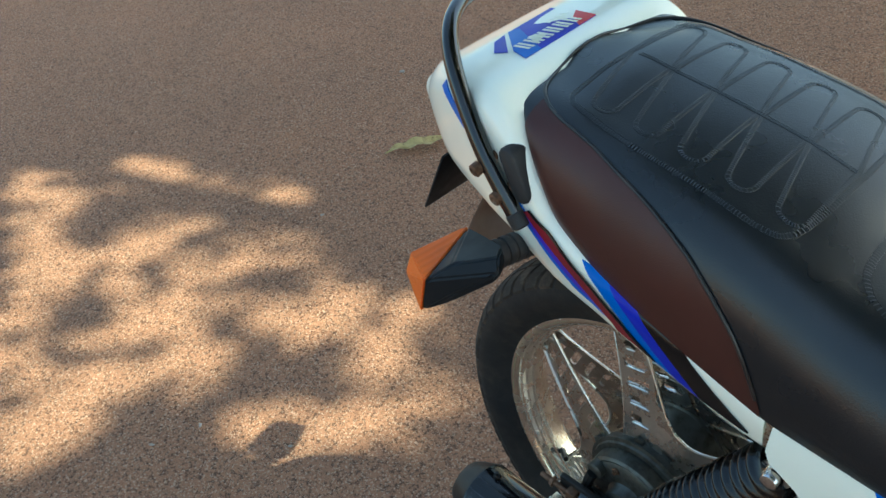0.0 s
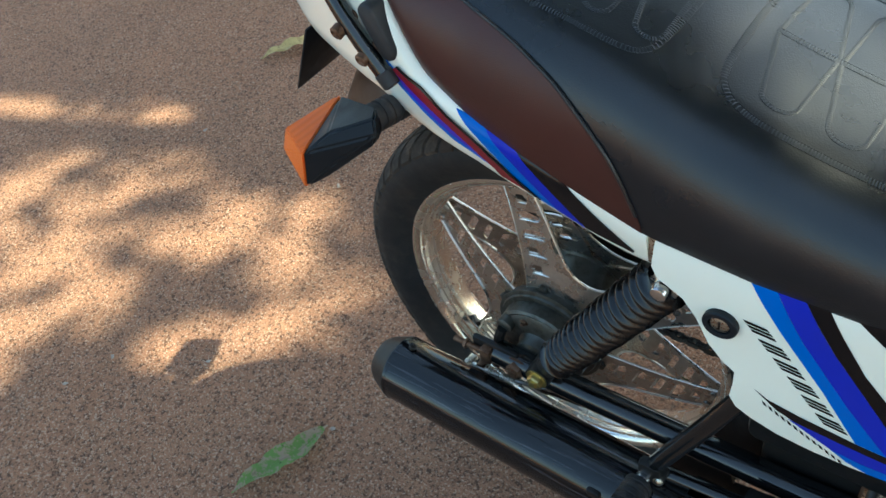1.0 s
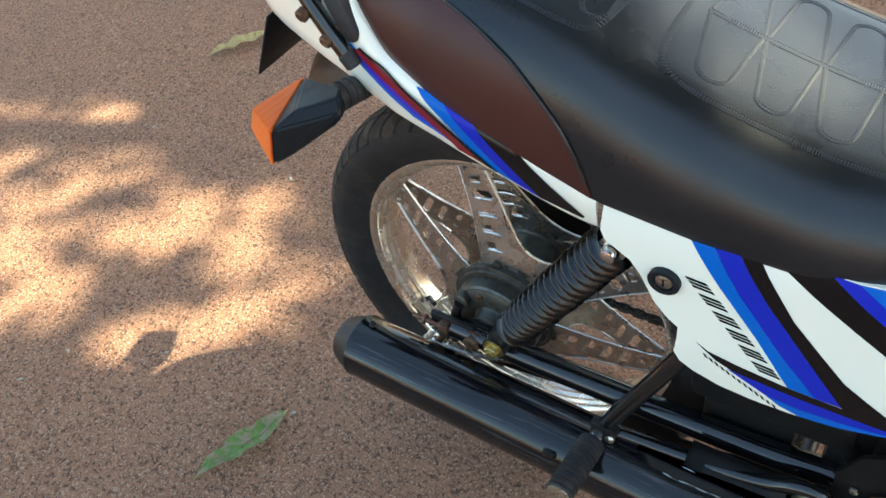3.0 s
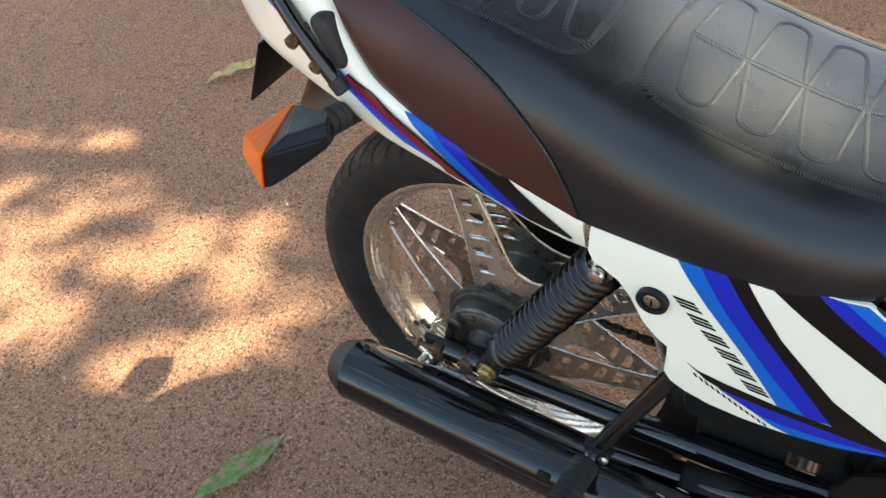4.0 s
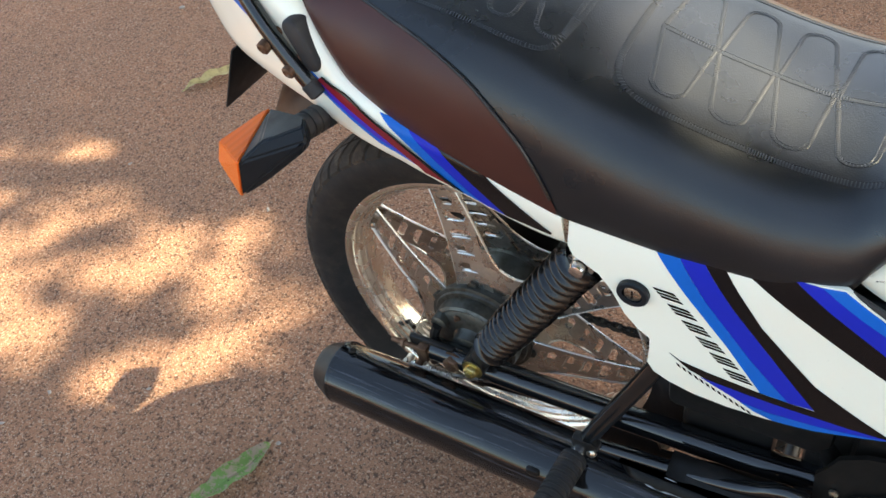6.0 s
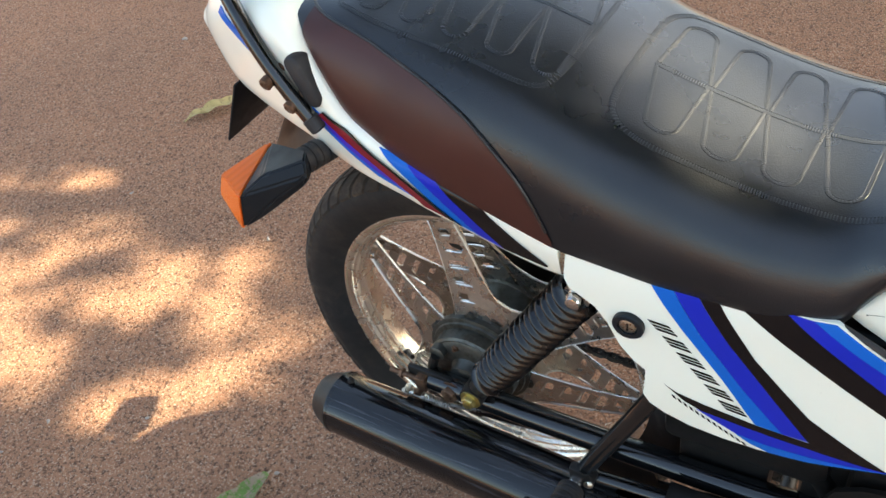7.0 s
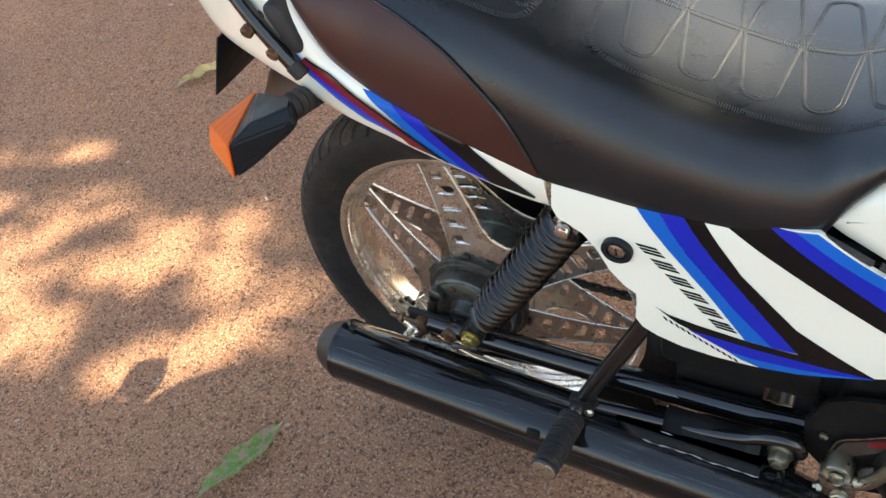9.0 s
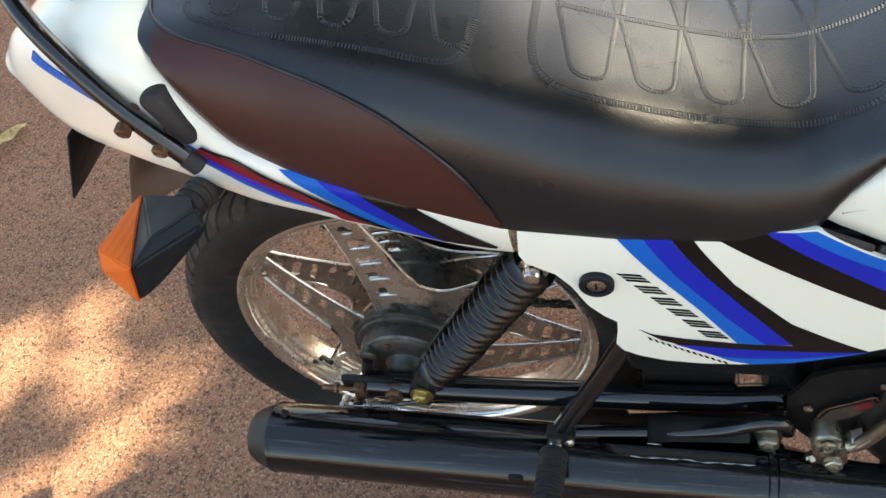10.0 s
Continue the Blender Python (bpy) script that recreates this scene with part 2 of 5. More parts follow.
def sheet(bm, outline, surf, thick, step=0.012, edge=0.0):
    """A plate whose outline lies in x and z; surf gives y. thick reaches inwards (towards y = 0)."""
    flat = bmesh.new()
    face = flat.faces.new([flat.verts.new((x, 0, z)) for x, z in outline])
    xs, zs = [p[0] for p in outline], [p[1] for p in outline]
    for lo, hi, n in ((min(xs), max(xs), (1, 0, 0)), (min(zs), max(zs), (0, 0, 1))):
        k = int((hi - lo) / step)
        for i in range(1, k + 1):
            at = lo + (hi - lo) * i / (k + 1)
            bmesh.ops.bisect_plane(flat, geom=flat.verts[:] + flat.edges[:] + flat.faces[:], plane_co=(n[0] * at, 0, n[2] * at), plane_no=n)
    flat.verts.index_update()
    out = [bm.verts.new((v.co.x, surf(v.co.x, v.co.z), v.co.z)) for v in flat.verts]
    sgn = 1 if surf(*outline[0]) < 0 else -1
    back = [bm.verts.new((v.co.x, surf(v.co.x, v.co.z) + sgn * thick, v.co.z)) for v in flat.verts]
    for f in flat.faces:
        ids = [v.index for v in f.verts]
        bm.faces.new([out[i] for i in ids])
        bm.faces.new([back[i] for i in ids[::-1]])
    for e in flat.edges:
        if len(e.link_faces) == 1:
            a, b = (v.index for v in e.verts)
            bm.faces.new((out[a], out[b], back[b], back[a]))
    flat.free()
    return bm


def curve_of(table, width=0.012):
    """A smoothed function through a table of (x, value)."""
    xs = np.array([p[0] for p in table])
    vs = np.array([p[1] for p in table])
    fine = np.linspace(xs[0] - 0.1, xs[-1] + 0.1, 800)
    raw = np.interp(fine, xs, vs)
    d = fine[1] - fine[0]
    k = np.exp(-0.5 * (np.arange(-90, 91) * d / width) ** 2)
    soft = np.convolve(np.pad(raw, 90, mode="edge"), k / k.sum(), "valid")
    return lambda x: float(np.interp(x, fine, soft))


# ---- ground and tree ----
def build_ground():
    bm = bmesh.new()
    edges = [-60, -20, -8, -4] + [-2.6 + 0.1 * i for i in range(48)] + [4, 8, 20, 60]
    rows = []
    for y in edges:
        row = []
        for x in edges:
            near = max(0.0, 1 - max(abs(x), abs(y)) / 4)
            z = 0.004 * near * (noise.noise((x * 2.1, y * 2.1, 3.0)) + 0.5 * noise.noise((x * 6, y * 6, 1.0)))
            row.append(bm.verts.new((x, y, z - 0.003)))
        rows.append(row)
    for a, b in zip(rows, rows[1:]):
        for i in range(len(a) - 1):
            bm.faces.new((a[i], a[i + 1], b[i + 1], b[i]))
    ob = part("ground", bm, EARTH)
    return tagged(ob, "compacted reddish brown earth with fine grit", "ground", kind="structure")


GAPS = [  # openings of the crown, as they fall on the ground: x, y, half length, half width, turn
    (-1.40, 0.05, 0.186, 0.051, 173), (-0.94, 0.11, 0.134, 0.047, 54), (-1.10, -0.07, 0.152, 0.045, 18), (-1.14, -0.25, 0.142, 0.052, 0),
    (-0.70, 0.03, 0.088, 0.043, 56), (-0.62, -0.10, 0.095, 0.042, 30), (-0.80, -0.24, 0.131, 0.030, 58), (-1.34, 0.20, 0.076, 0.028, 23),
    (-1.52, 0.26, 0.051, 0.031, 18), (-1.17, 0.16, 0.085, 0.028, 13), (-1.07, -0.37, 0.076, 0.035, 17), (-1.40, -0.08, 0.091, 0.028, 180),
    (-2.18, -0.22, 0.10, 0.056, 167), (-2.03, -0.13, 0.109, 0.070, 167), (-1.92, 0.08, 0.099, 0.065, 6), (-1.73, 0.17, 0.052, 0.037, 170),
    (-1.59, -0.07, 0.191, 0.036, 180), (-1.78, -0.32, 0.195, 0.040, 177), (-1.62, -0.21, 0.189, 0.034, 12), (-1.21, -0.22, 0.143, 0.043, 20),
    (-1.60, -0.46, 0.111, 0.034, 13), (-1.42, -0.52, 0.115, 0.042, 18), (-1.30, -0.58, 0.24, 0.085, 12), (-1.26, -0.37, 0.129, 0.031, 21),
    (-1.08, -0.04, 0.106, 0.034, 177), (-0.70, -0.23, 0.085, 0.030, 62), (-0.465, -0.25, 0.075, 0.040, 20), (-1.12, -0.50, 0.13, 0.055, 55), (-1.10, -0.35, 0.13, 0.05, 40),
]
SEAT_GAP = (-0.200, -0.508, 0.28, 0.042)  # a clear slit in the crown, whose light falls on the seat


def in_gap(x, y):
    cx, cy, a, b = SEAT_GAP
    if ((x - cx) / a) ** 2 + ((y - cy) / b) ** 2 < 1:
        return True
    for cx, cy, a, b, turn in GAPS:
        c, s = math.cos(radians(turn)), math.sin(radians(turn))
        u, v = (x - cx) * c + (y - cy) * s, -(x - cx) * s + (y - cy) * c
        if (u / a) ** 2 + (v / b) ** 2 < 1.25:
            # a few twigs with narrow leaves cross each opening
            c, s = math.cos(0.6), math.sin(0.6)
            return noise.noise(((x * c + y * s) * 5.0, (y * c - x * s) * 22.0, 9.0)) > -0.20
    # between them the crown is thin over one stretch
    if ((x + 1.25) / 0.85) ** 2 + ((y + 0.05) / 0.42) ** 2 < 1:
        c, s = math.cos(0.6), math.sin(0.6)
        return noise.noise(((x * c + y * s) * 4.5, (y * c - x * s) * 13.0, 4.0)) > 0.36
    return False


def build_tree():
    rng = random.Random(7)
    root = Vector((4.65, 3.35, 0))
    tree = tagged(new("tree"), "broad mango tree whose crown shades the ground", "tree")
    bm = bmesh.new()
    tube(bm, smooth_path([root + Vector((0, 0, -0.1)), root + Vector((0.05, 0, 1.2)), root + Vector((-0.1, 0.1, 2.6)), root + Vector((-0.4, -0.2, 4.2)), root + Vector((-0.9, -0.6, 5.6))], 24), [0.34 - 0.011 * i for i in range(24)], 16)
    for k in range(9):
        a = k * 2.4
        start = root + Vector((-0.2, 0, 2.3 + 0.25 * k))
        out = Vector((math.cos(a), math.sin(a), 0.55))
        tube(bm, smooth_path([start, start + out * 1.1, start + out * 2.2 + Vector((0, 0, 0.3)), start + out * 3.6], 14), [0.11 - 0.007 * i for i in range(14)], 8)
    part("trunk", bm, BARK, tree)
    # each leaf is a bent blade; the blades leave the crown's openings free
    verts, faces = [], []
    way = SUN_WAY / SUN_WAY.z
    for k in range(128000):
        if k < 98000:
            # the dense heart of the crown, with a wavy outline
            a, q = rng.uniform(0, 6.283), math.sqrt(rng.random())
            q *= 1 + 0.22 * noise.noise((math.cos(a) * 2.2, math.sin(a) * 2.2, 1.0))
            gx, gy, h = -0.8 + 4.3 * q * math.cos(a), -0.5 + 3.7 * q * math.sin(a), rng.uniform(4.3, 6.4)
        else:
            # looser clumps round it
            a, q = rng.uniform(0, 6.283), 0.75 + 1.1 * rng.random()
            gx, gy, h = -0.8 + 4.4 * q * math.cos(a), -0.5 + 3.8 * q * math.sin(a), rng.uniform(4.6, 7.0)
            if noise.noise((gx * 1.3, gy * 1.3, 5.0)) < 0.35 * (q - 0.9):
                continue
        if gy > 1.5:
            h = max(h, 2.2 + 1.5 * min(gy, 3.2))
        if in_gap(gx, gy):
            continue
        c = Vector((gx, gy, 0)) + way * h
        a, tilt = rng.uniform(0, 6.28), rng.uniform(-0.5, 0.5)
        d = Vector((math.cos(a) * math.cos(tilt), math.sin(a) * math.cos(tilt), math.sin(tilt) - 0.2)).normalized()
        s = d.cross(Vector((rng.uniform(-0.5, 0.5), rng.uniform(-0.5, 0.5), 1))).normalized()
        n = s.cross(d)
        ln, wd = rng.uniform(0.10, 0.17), rng.uniform(0.020, 0.032)
        if any(in_gap(gx + dx * ln * 0.5, gy + dy * ln * 0.5) for dx, dy in ((1, 0), (-1, 0), (0, 1), (0, -1))) and rng.random() < 0.9:
            continue
        i = len(verts)
        verts += [c - d * ln * 0.5, c - d * 0.1 * ln + s * wd, c - d * 0.1 * ln - s * wd, c + d * 0.25 * ln + s * wd * 0.8 - n * 0.01, c + d * 0.25 * ln - s * wd * 0.8 - n * 0.01, c + d * ln * 0.5 - n * 0.03]
        faces += [(i, i + 2, i + 1), (i + 1, i + 2, i + 4, i + 3), (i + 3, i + 4, i + 5)]
    me = bpy.data.meshes.new("crown")
    me.from_pydata(verts, [], faces)
    me.materials.append(CROWN_LEAF)
    ob = new("crown", me)
    ob.parent = tree
    tagged(ob, "crown of long dark green leaves", kind="stuff")
    return tree


build_ground()
build_tree()

# ---- motorcycle ----
bike = tagged(new("motorcycle"), "white and blue commuter motorcycle parked on its stand", "motorcycle")
AXLE = Vector((0, 0, 0.331))

# seat: smoothed side view and half width
seat_under = curve_of([(-0.122, 0.909), (-0.10, 0.905), (-0.085, 0.899), (-0.068, 0.876), (-0.05, 0.842), (-0.03, 0.806), (0.02, 0.775), (0.107, 0.744), (0.156, 0.726), (0.207, 0.709), (0.296, 0.700), (0.36, 0.693), (0.43, 0.683), (0.452, 0.682), (0.464, 0.695), (0.477, 0.730), (0.50, 0.765), (0.53, 0.803), (0.55, 0.826), (0.58, 0.846), (0.62, 0.855)], 0.006)
seat_over = curve_of([(-0.122, 0.911), (-0.10, 0.917), (-0.03, 0.918), (0.0, 0.910), (0.05, 0.901), (0.10, 0.890), (0.14, 0.880), (0.18, 0.866), (0.21, 0.852), (0.24, 0.835), (0.29, 0.8175), (0.346, 0.8005), (0.40, 0.7875), (0.45, 0.785), (0.50, 0.805), (0.55, 0.840), (0.62, 0.866)], 0.012)
seat_half = curve_of([(-0.122, 0.055), (-0.114, 0.082), (-0.10, 0.103), (-0.085, 0.121), (-0.065, 0.137), (-0.04, 0.147), (0.03, 0.157), (0.08, 0.161), (0.20, 0.163), (0.30, 0.164), (0.40, 0.160), (0.46, 0.150), (0.53, 0.138), (0.62, 0.11)], 0.008)


def seat_dip(x):
    """How far the top falls from its middle to the shoulder: less on the flat front pad."""
    return 0.008 - 0.006 * min(1.0, max(0.0, (x - 0.19) / 0.06))


def seat_frame(x):
    w, top, low = seat_half(x), seat_over(x), seat_under(x)
    rr = max(0.002, min(0.085, (top - low) * 0.75 - 0.006))
    return w, top, low, rr, w - 0.062 - 0.010 * min(1.0, max(0.0, (x - 0.19) / 0.06))


def seat_z(x, y):
    w, top, low, rr, yf = seat_frame(x)
    y = abs(y)
    if y <= yf:
        return top - seat_dip(x) * (y / yf) ** 2
    a = min(1.0, (y - yf) / (w - yf))
    return top - seat_dip(x) - rr * (1 - math.sqrt(max(0.0, 1 - a ** 2.2)))


def seat_y(x, z):
    """The half width of the seat at a height on its side."""
    w, top, low, rr, yf = seat_frame(x)
    top -= seat_dip(x)
    d = (top - z) / rr
    if d < 1:
        return yf + (w - yf) * (max(0.0, 1 - (1 - max(0.0, d)) ** 2)) ** (1 / 2.2)
    return w - 0.006 * ((top - rr - z) / max(0.02, top - rr - low)) ** 2


def build_seat():
    rings = []
    xs = [-0.121, -0.119, -0.116, -0.112, -0.106, -0.10, -0.093, -0.087] + [-0.08 + 0.0075 * i for i in range(91)] + [0.602, 0.607]
    for x in xs:
        w, top, low, rr, yf = seat_frame(x)
        half = [(yf * i / 7, seat_z(x, yf * i / 7)) for i in range(8)]
        for i in range(1, 10):
            a = math.sin(i / 9 * math.pi / 2)
            y = yf + (w - yf) * a
            half.append((y, seat_z(x, y)))
        zc = half[-1][1]
        for i in range(1, 7):
            z = zc + (low - zc) * i / 6
            half.append((seat_y(x, z), z))
        half.append((half[-1][0] - 0.012, low - 0.001))
        ring = [Vector((x, -y, z)) for y, z in half] + [Vector((x, y, z)) for y, z in half[:0:-1]]
        rings.append(ring)
    bm = bmesh.new()
    loft(bm, rings)
    seat = part("seat", bm, VINYL, bike, "black vinyl dual seat with stitched top", autosmooth=60)

    # maroon side panels under the piping, both sides
    edge = curve_of([(-0.087, 0.908), (-0.06, 0.905), (-0.037, 0.901), (0.0, 0.892), (0.03, 0.883), (0.06, 0.873), (0.08, 0.865), (0.105, 0.852), (0.125, 0.839), (0.146, 0.820), (0.160, 0.806), (0.177, 0.785), (0.187, 0.765), (0.196, 0.740), (0.202, 0.711)], 0.006)
    for sg in (-1, 1):
        bm = bmesh.new()
        rows = []
        for i in range(46):
            x = -0.074 + 0.275 * i / 45
            lo = seat_under(x) + 0.001
            hi = max(edge(x), lo + 0.001)
            rows.append([Vector((x, sg * (seat_y(x, lo + (hi - lo) * j / 14) + 0.0012), lo + (hi - lo) * j / 14)) for j in range(15)])
        loft(bm, rows, closed=False)
        part("side_cover", bm, MAROON, seat, "dark maroon vinyl side cover")
    # piping runs down one flank, round the back and down the other
    flank = []
    for i in range(50):
        x = 0.201 - 0.201 * i / 49
        z = max(edge(x), seat_under(x) + 0.001)
        flank.append(Vector((x, seat_y(x, z) + 0.0016, z)))
    back = []
    for x, y in [(-0.02, 0.121), (-0.045, 0.116), (-0.068, 0.105), (-0.086, 0.085), (-0.097, 0.052), (-0.101, 0.018)]:
        back.append(Vector((x, y, seat_z(x, y) + 0.0012)))
    run = flank + back
    run += [Vector((p.x, -p.y, p.z)) for p in run[::-1]]
    part("piping", tube(bmesh.new(), smooth_path(run[:50:3] + run[50:-50] + run[-50::3], 200), 0.0017, 8), PIPING, seat)

    # stitched channels
    bm, th = bmesh.new(), bmesh.new()

    def stitch(plan, width=0.0040, ticks=True):
        pts = [Vector((x, y, seat_z(x, y))) for x, y in plan]
        run = [pts[0]]
        for p in pts[1:]:
            n = max(1, int((p - run[-1]).length / 0.0024))
            a = run[-1]
            for k in range(1, n + 1):
                q = a.lerp(p, k / n)
                run.append(Vector((q.x, q.y, seat_z(q.x, q.y))))
        left, right = [], []
        for i, p in enumerate(run):
            d = (run[min(i + 1, len(run) - 1)] - run[max(i - 1, 0)])
            d = Vector((d.x, d.y, 0)).normalized()
            s = Vector((-d.y, d.x, 0)) * width * 0.5
            l, r = p + s, p - s
            left.append(Vector((l.x, l.y, seat_z(l.x, l.y) + 0.0002)))
            right.append(Vector((r.x, r.y, seat_z(r.x, r.y) + 0.0002)))
            if ticks:
                a, b = left[-1].copy(), right[-1].copy()
                e = d * 0.0006
                up = Vector((0, 0, 0.0004))
                mid = (a + b) / 2 + up * 0.6
                v = [th.verts.new(q) for q in (a - e, a + e, mid - e + up, mid + e + up, b - e, b + e)]
                th.faces.new((v[0], v[1], v[3], v[2]))
                th.faces.new((v[2], v[3], v[5], v[4]))
        if len(left) > 2:
            tube(bm, left, 0.00022, 5)
            tube(bm, right, 0.00022, 5)

    def loop_u(x, deep, base, top, sg, skew):
        """One U of the quilting: its round end lies out at deep, its legs reach the middle."""
        pts = [(x + skew - top / 2, 0.004 * sg)]
        pts.append((x - base / 2, sg * (deep - base * 0.45)))
        for k in range(1, 8):
            a = math.pi * k / 8
            pts.append((x - base / 2 * math.cos(a), sg * (deep - base * 0.45 + base * 0.45 * math.sin(a))))
        pts += [(x + base / 2, sg * (deep - base * 0.45)), (x + skew + top / 2, 0.004 * sg)]
        stitch(pts)

    for k in range(5):
        for sg in (-1, 1):
            loop_u(-0.018 + 0.0465 * k - (0.016 if sg > 0 else 0), 0.091, 0.025, 0.043, sg, 0.008 * sg)
    for k in range(5):
        for sg in (-1, 1):
            loop_u(0.277 + 0.0540 * k - (0.010 if sg > 0 else 0), 0.086, 0.031, 0.050, sg, 0.005 * sg)
    stitch([(-0.04 + 0.01 * i, 0.0) for i in range(23)], 0.004)
    stitch([(0.245 + 0.01 * i, 0.0) for i in range(29)], 0.006)
    outer = [(0.532, 0.0), (0.531, 0.05), (0.522, 0.085), (0.50, 0.100), (0.46, 0.104), (0.40, 0.105), (0.30, 0.107), (0.262, 0.105), (0.242, 0.095), (0.231, 0.070), (0.229, 0.0)]
    for sg in (-1, 1):
        stitch([tuple(v[:2]) for v in smooth_path([(x, y * sg, 0) for x, y in outer], 60)], 0.006)
    outer = [(-0.05, 0.0), (-0.052, 0.06), (-0.045, 0.095), (0.02, 0.108), (0.10, 0.111), (0.155, 0.112), (0.177, 0.10), (0.185, 0.06), (0.187, 0.0)]
    for sg in (-1, 1):
        stitch([tuple(v[:2]) for v in smooth_path([(x, y * sg, 0) for x, y in outer], 70)], 0.005)
    part("seam", bm, VINYL, seat)
    tagged(part("stitching", th, THREAD, seat, "close grey stitches"), kind="stuff")
    return seat


build_seat()

# tail cowl
tail_low = curve_of([(-0.262, 0.848), (-0.255, 0.824), (-0.24, 0.803), (-0.22, 0.790), (-0.2, 0.784), (-0.15, 0.776), (-0.10, 0.765), (-0.05, 0.746), (0.0, 0.726), (0.05, 0.706), (0.10, 0.690), (0.15, 0.674), (0.18, 0.667), (0.206, 0.665)], 0.006)
tail_high = curve_of([(-0.262, 0.866), (-0.250, 0.885), (-0.225, 0.903), (-0.19, 0.914), (-0.14, 0.918), (-0.115, 0.918), (-0.098, 0.912), (-0.082, 0.900), (-0.066, 0.878), (-0.05, 0.850), (-0.03, 0.816), (0.02, 0.784), (0.107, 0.752), (0.156, 0.733), (0.207, 0.714)], 0.006)
tail_half = curve_of([(-0.262, 0.086), (-0.25, 0.100), (-0.22, 0.114), (-0.17, 0.131), (-0.12, 0.145), (-0.06, 0.155), (0.0, 0.157), (0.1, 0.157), (0.2, 0.157)], 0.012)


def tail_side(x, z):
    """The outer y of the cowl's right flank."""
    w, lo, hi = tail_half(x), tail_low(x), tail_high(x)
    r = min(0.012 + 0.018 * min(1.0, max(0.0, (0.02 - x) / 0.05)), (hi - lo) * 0.45)
    lean = 0.012 * max(0.0, (hi - r - z) / max(0.02, hi - lo)) ** 1.5
    if z > hi - r:
        d = min(1.0, (z - (hi - r)) / r)
        return -(w - r * 0.9 * (1 - math.sqrt(max(0.0, 1 - d * d))))
    return -(w - lean)


def build_tail():
    bm = bmesh.new()
    rings = []
    for i in range(80):
        x = -0.2605 + 0.4655 * (i / 79) ** 1.15
        w, lo, hi = tail_half(x), tail_low(x), tail_high(x)
        r = min(0.012 + 0.018 * min(1.0, max(0.0, (0.02 - x) / 0.05)), (hi - lo) * 0.45)
        half = [(0.0, hi), ((w - r) * 0.5, hi), ((w - r) * 0.9, hi - 0.0005)]
        for k in range(1, 9):
            z = hi - r * (1 - math.cos(math.pi / 2 * k / 8))
            half.append((-tail_side(x, z), z))
        for k in range(1, 7):
            z = hi - r + (lo + 0.004 - hi + r) * k / 6
            half.append((-tail_side(x, z), z))
        yl = half[-1][0]
        half += [(yl - 0.002, lo + 0.001), (yl - 0.006, lo), (yl - 0.010, lo + 0.004)]
        z0 = lo + 0.004
        half += [(yl - 0.012, z0 + (hi - z0) * 0.55), (yl * 0.5, z0 + (hi - z0) * 0.6), (0.0, z0 + (hi - z0) * 0.6)]
        rings.append([Vector((x, -y, z)) for y, z in half] + [Vector((x, y, z)) for y, z in half[-2:0:-1]])
    loft(bm, rings)
    tail = part("tail_cowl", bm, WHITE, bike, "glossy cream white tail cowl", autosmooth=50)

    def decal(name, outline, mat, lift=0.0018, label=""):
        part(name, sheet(bmesh.new(), outline, lambda x, z: tail_side(x, z) - lift, 0.0012, 0.006), mat, tail, label)

    decal("stripe", [(-0.196, 0.893), (-0.190, 0.901), (-0.10, 0.846), (-0.045, 0.800), (0.0, 0.764), (0.05, 0.730), (0.044, 0.7245), (0.0, 0.7455), (-0.05, 0.787), (-0.12, 0.840)], MID_BLUE)
    decal("stripe", [(-0.058, 0.8095), (-0.050, 0.8035), (0.0, 0.7640), (0.049, 0.7290), (0.045, 0.7262), (0.0, 0.7545), (-0.05, 0.7950)], PURPLE, 0.0026)
    decal("stripe", [(-0.060, 0.812), (-0.053, 0.817), (-0.038, 0.8055), (0.02, 0.7620), (0.080, 0.7090), (0.05, 0.7180), (0.045, 0.7250), (0.0, 0.7645)], VIOLET, 0.0030)
    decal("stripe", [(-0.053, 0.8172), (-0.051, 0.8186), (-0.036, 0.8068), (0.022, 0.7632), (0.094, 0.7035), (0.080, 0.7092), (0.02, 0.7622)], BLACK_DECAL, 0.0034)
    decal("stripe", [(0.010, 0.786), (0.038, 0.777), (0.078, 0.732), (0.112, 0.6955), (0.086, 0.7045)], MID_BLUE)
    decal("stripe", [(0.0385, 0.7767), (0.068, 0.766), (0.110, 0.720), (0.141, 0.6855), (0.1125, 0.6953), (0.079, 0.7315)], DEEP_BLUE)
    decal("stripe", [(0.0685, 0.7657), (0.112, 0.750), (0.158, 0.708), (0.1915, 0.6800), (0.190, 0.6775), (0.1415, 0.6853), (0.111, 0.7195)], BLACK_DECAL)
    # deck sticker: a slanted blue badge with pale bars
    deck = lambda x: tail_high(x) + 0.0008

    def flat(name, outline, mat, lift, label=""):
        bm = bmesh.new()
        a = [bm.verts.new((x, y, deck(x) + lift)) for x, y in outline]
        b = [bm.verts.new((x, y, deck(x) + lift - 0.0005)) for x, y in outline]
        bm.faces.new(a)
        bm.faces.new(b[::-1])
        for i in range(len(a)):
            j = (i + 1) % len(a)
            bm.faces.new((a[i], b[i], b[j], a[j]))
        return part(name, bm, mat, tail, label, smooth=False)

    flat("badge", [(-0.195, 0.048), (-0.131, 0.047), (-0.127, -0.068), (-0.150, -0.061), (-0.191, -0.026)], DEEP_BLUE, 0.0, "blue slanted badge with pale lettering bars")
    flat("badge_band", [(-0.191, -0.026), (-0.186, -0.014), (-0.128, -0.044), (-0.127, -0.068), (-0.150, -0.061)], MID_BLUE, 0.0006)
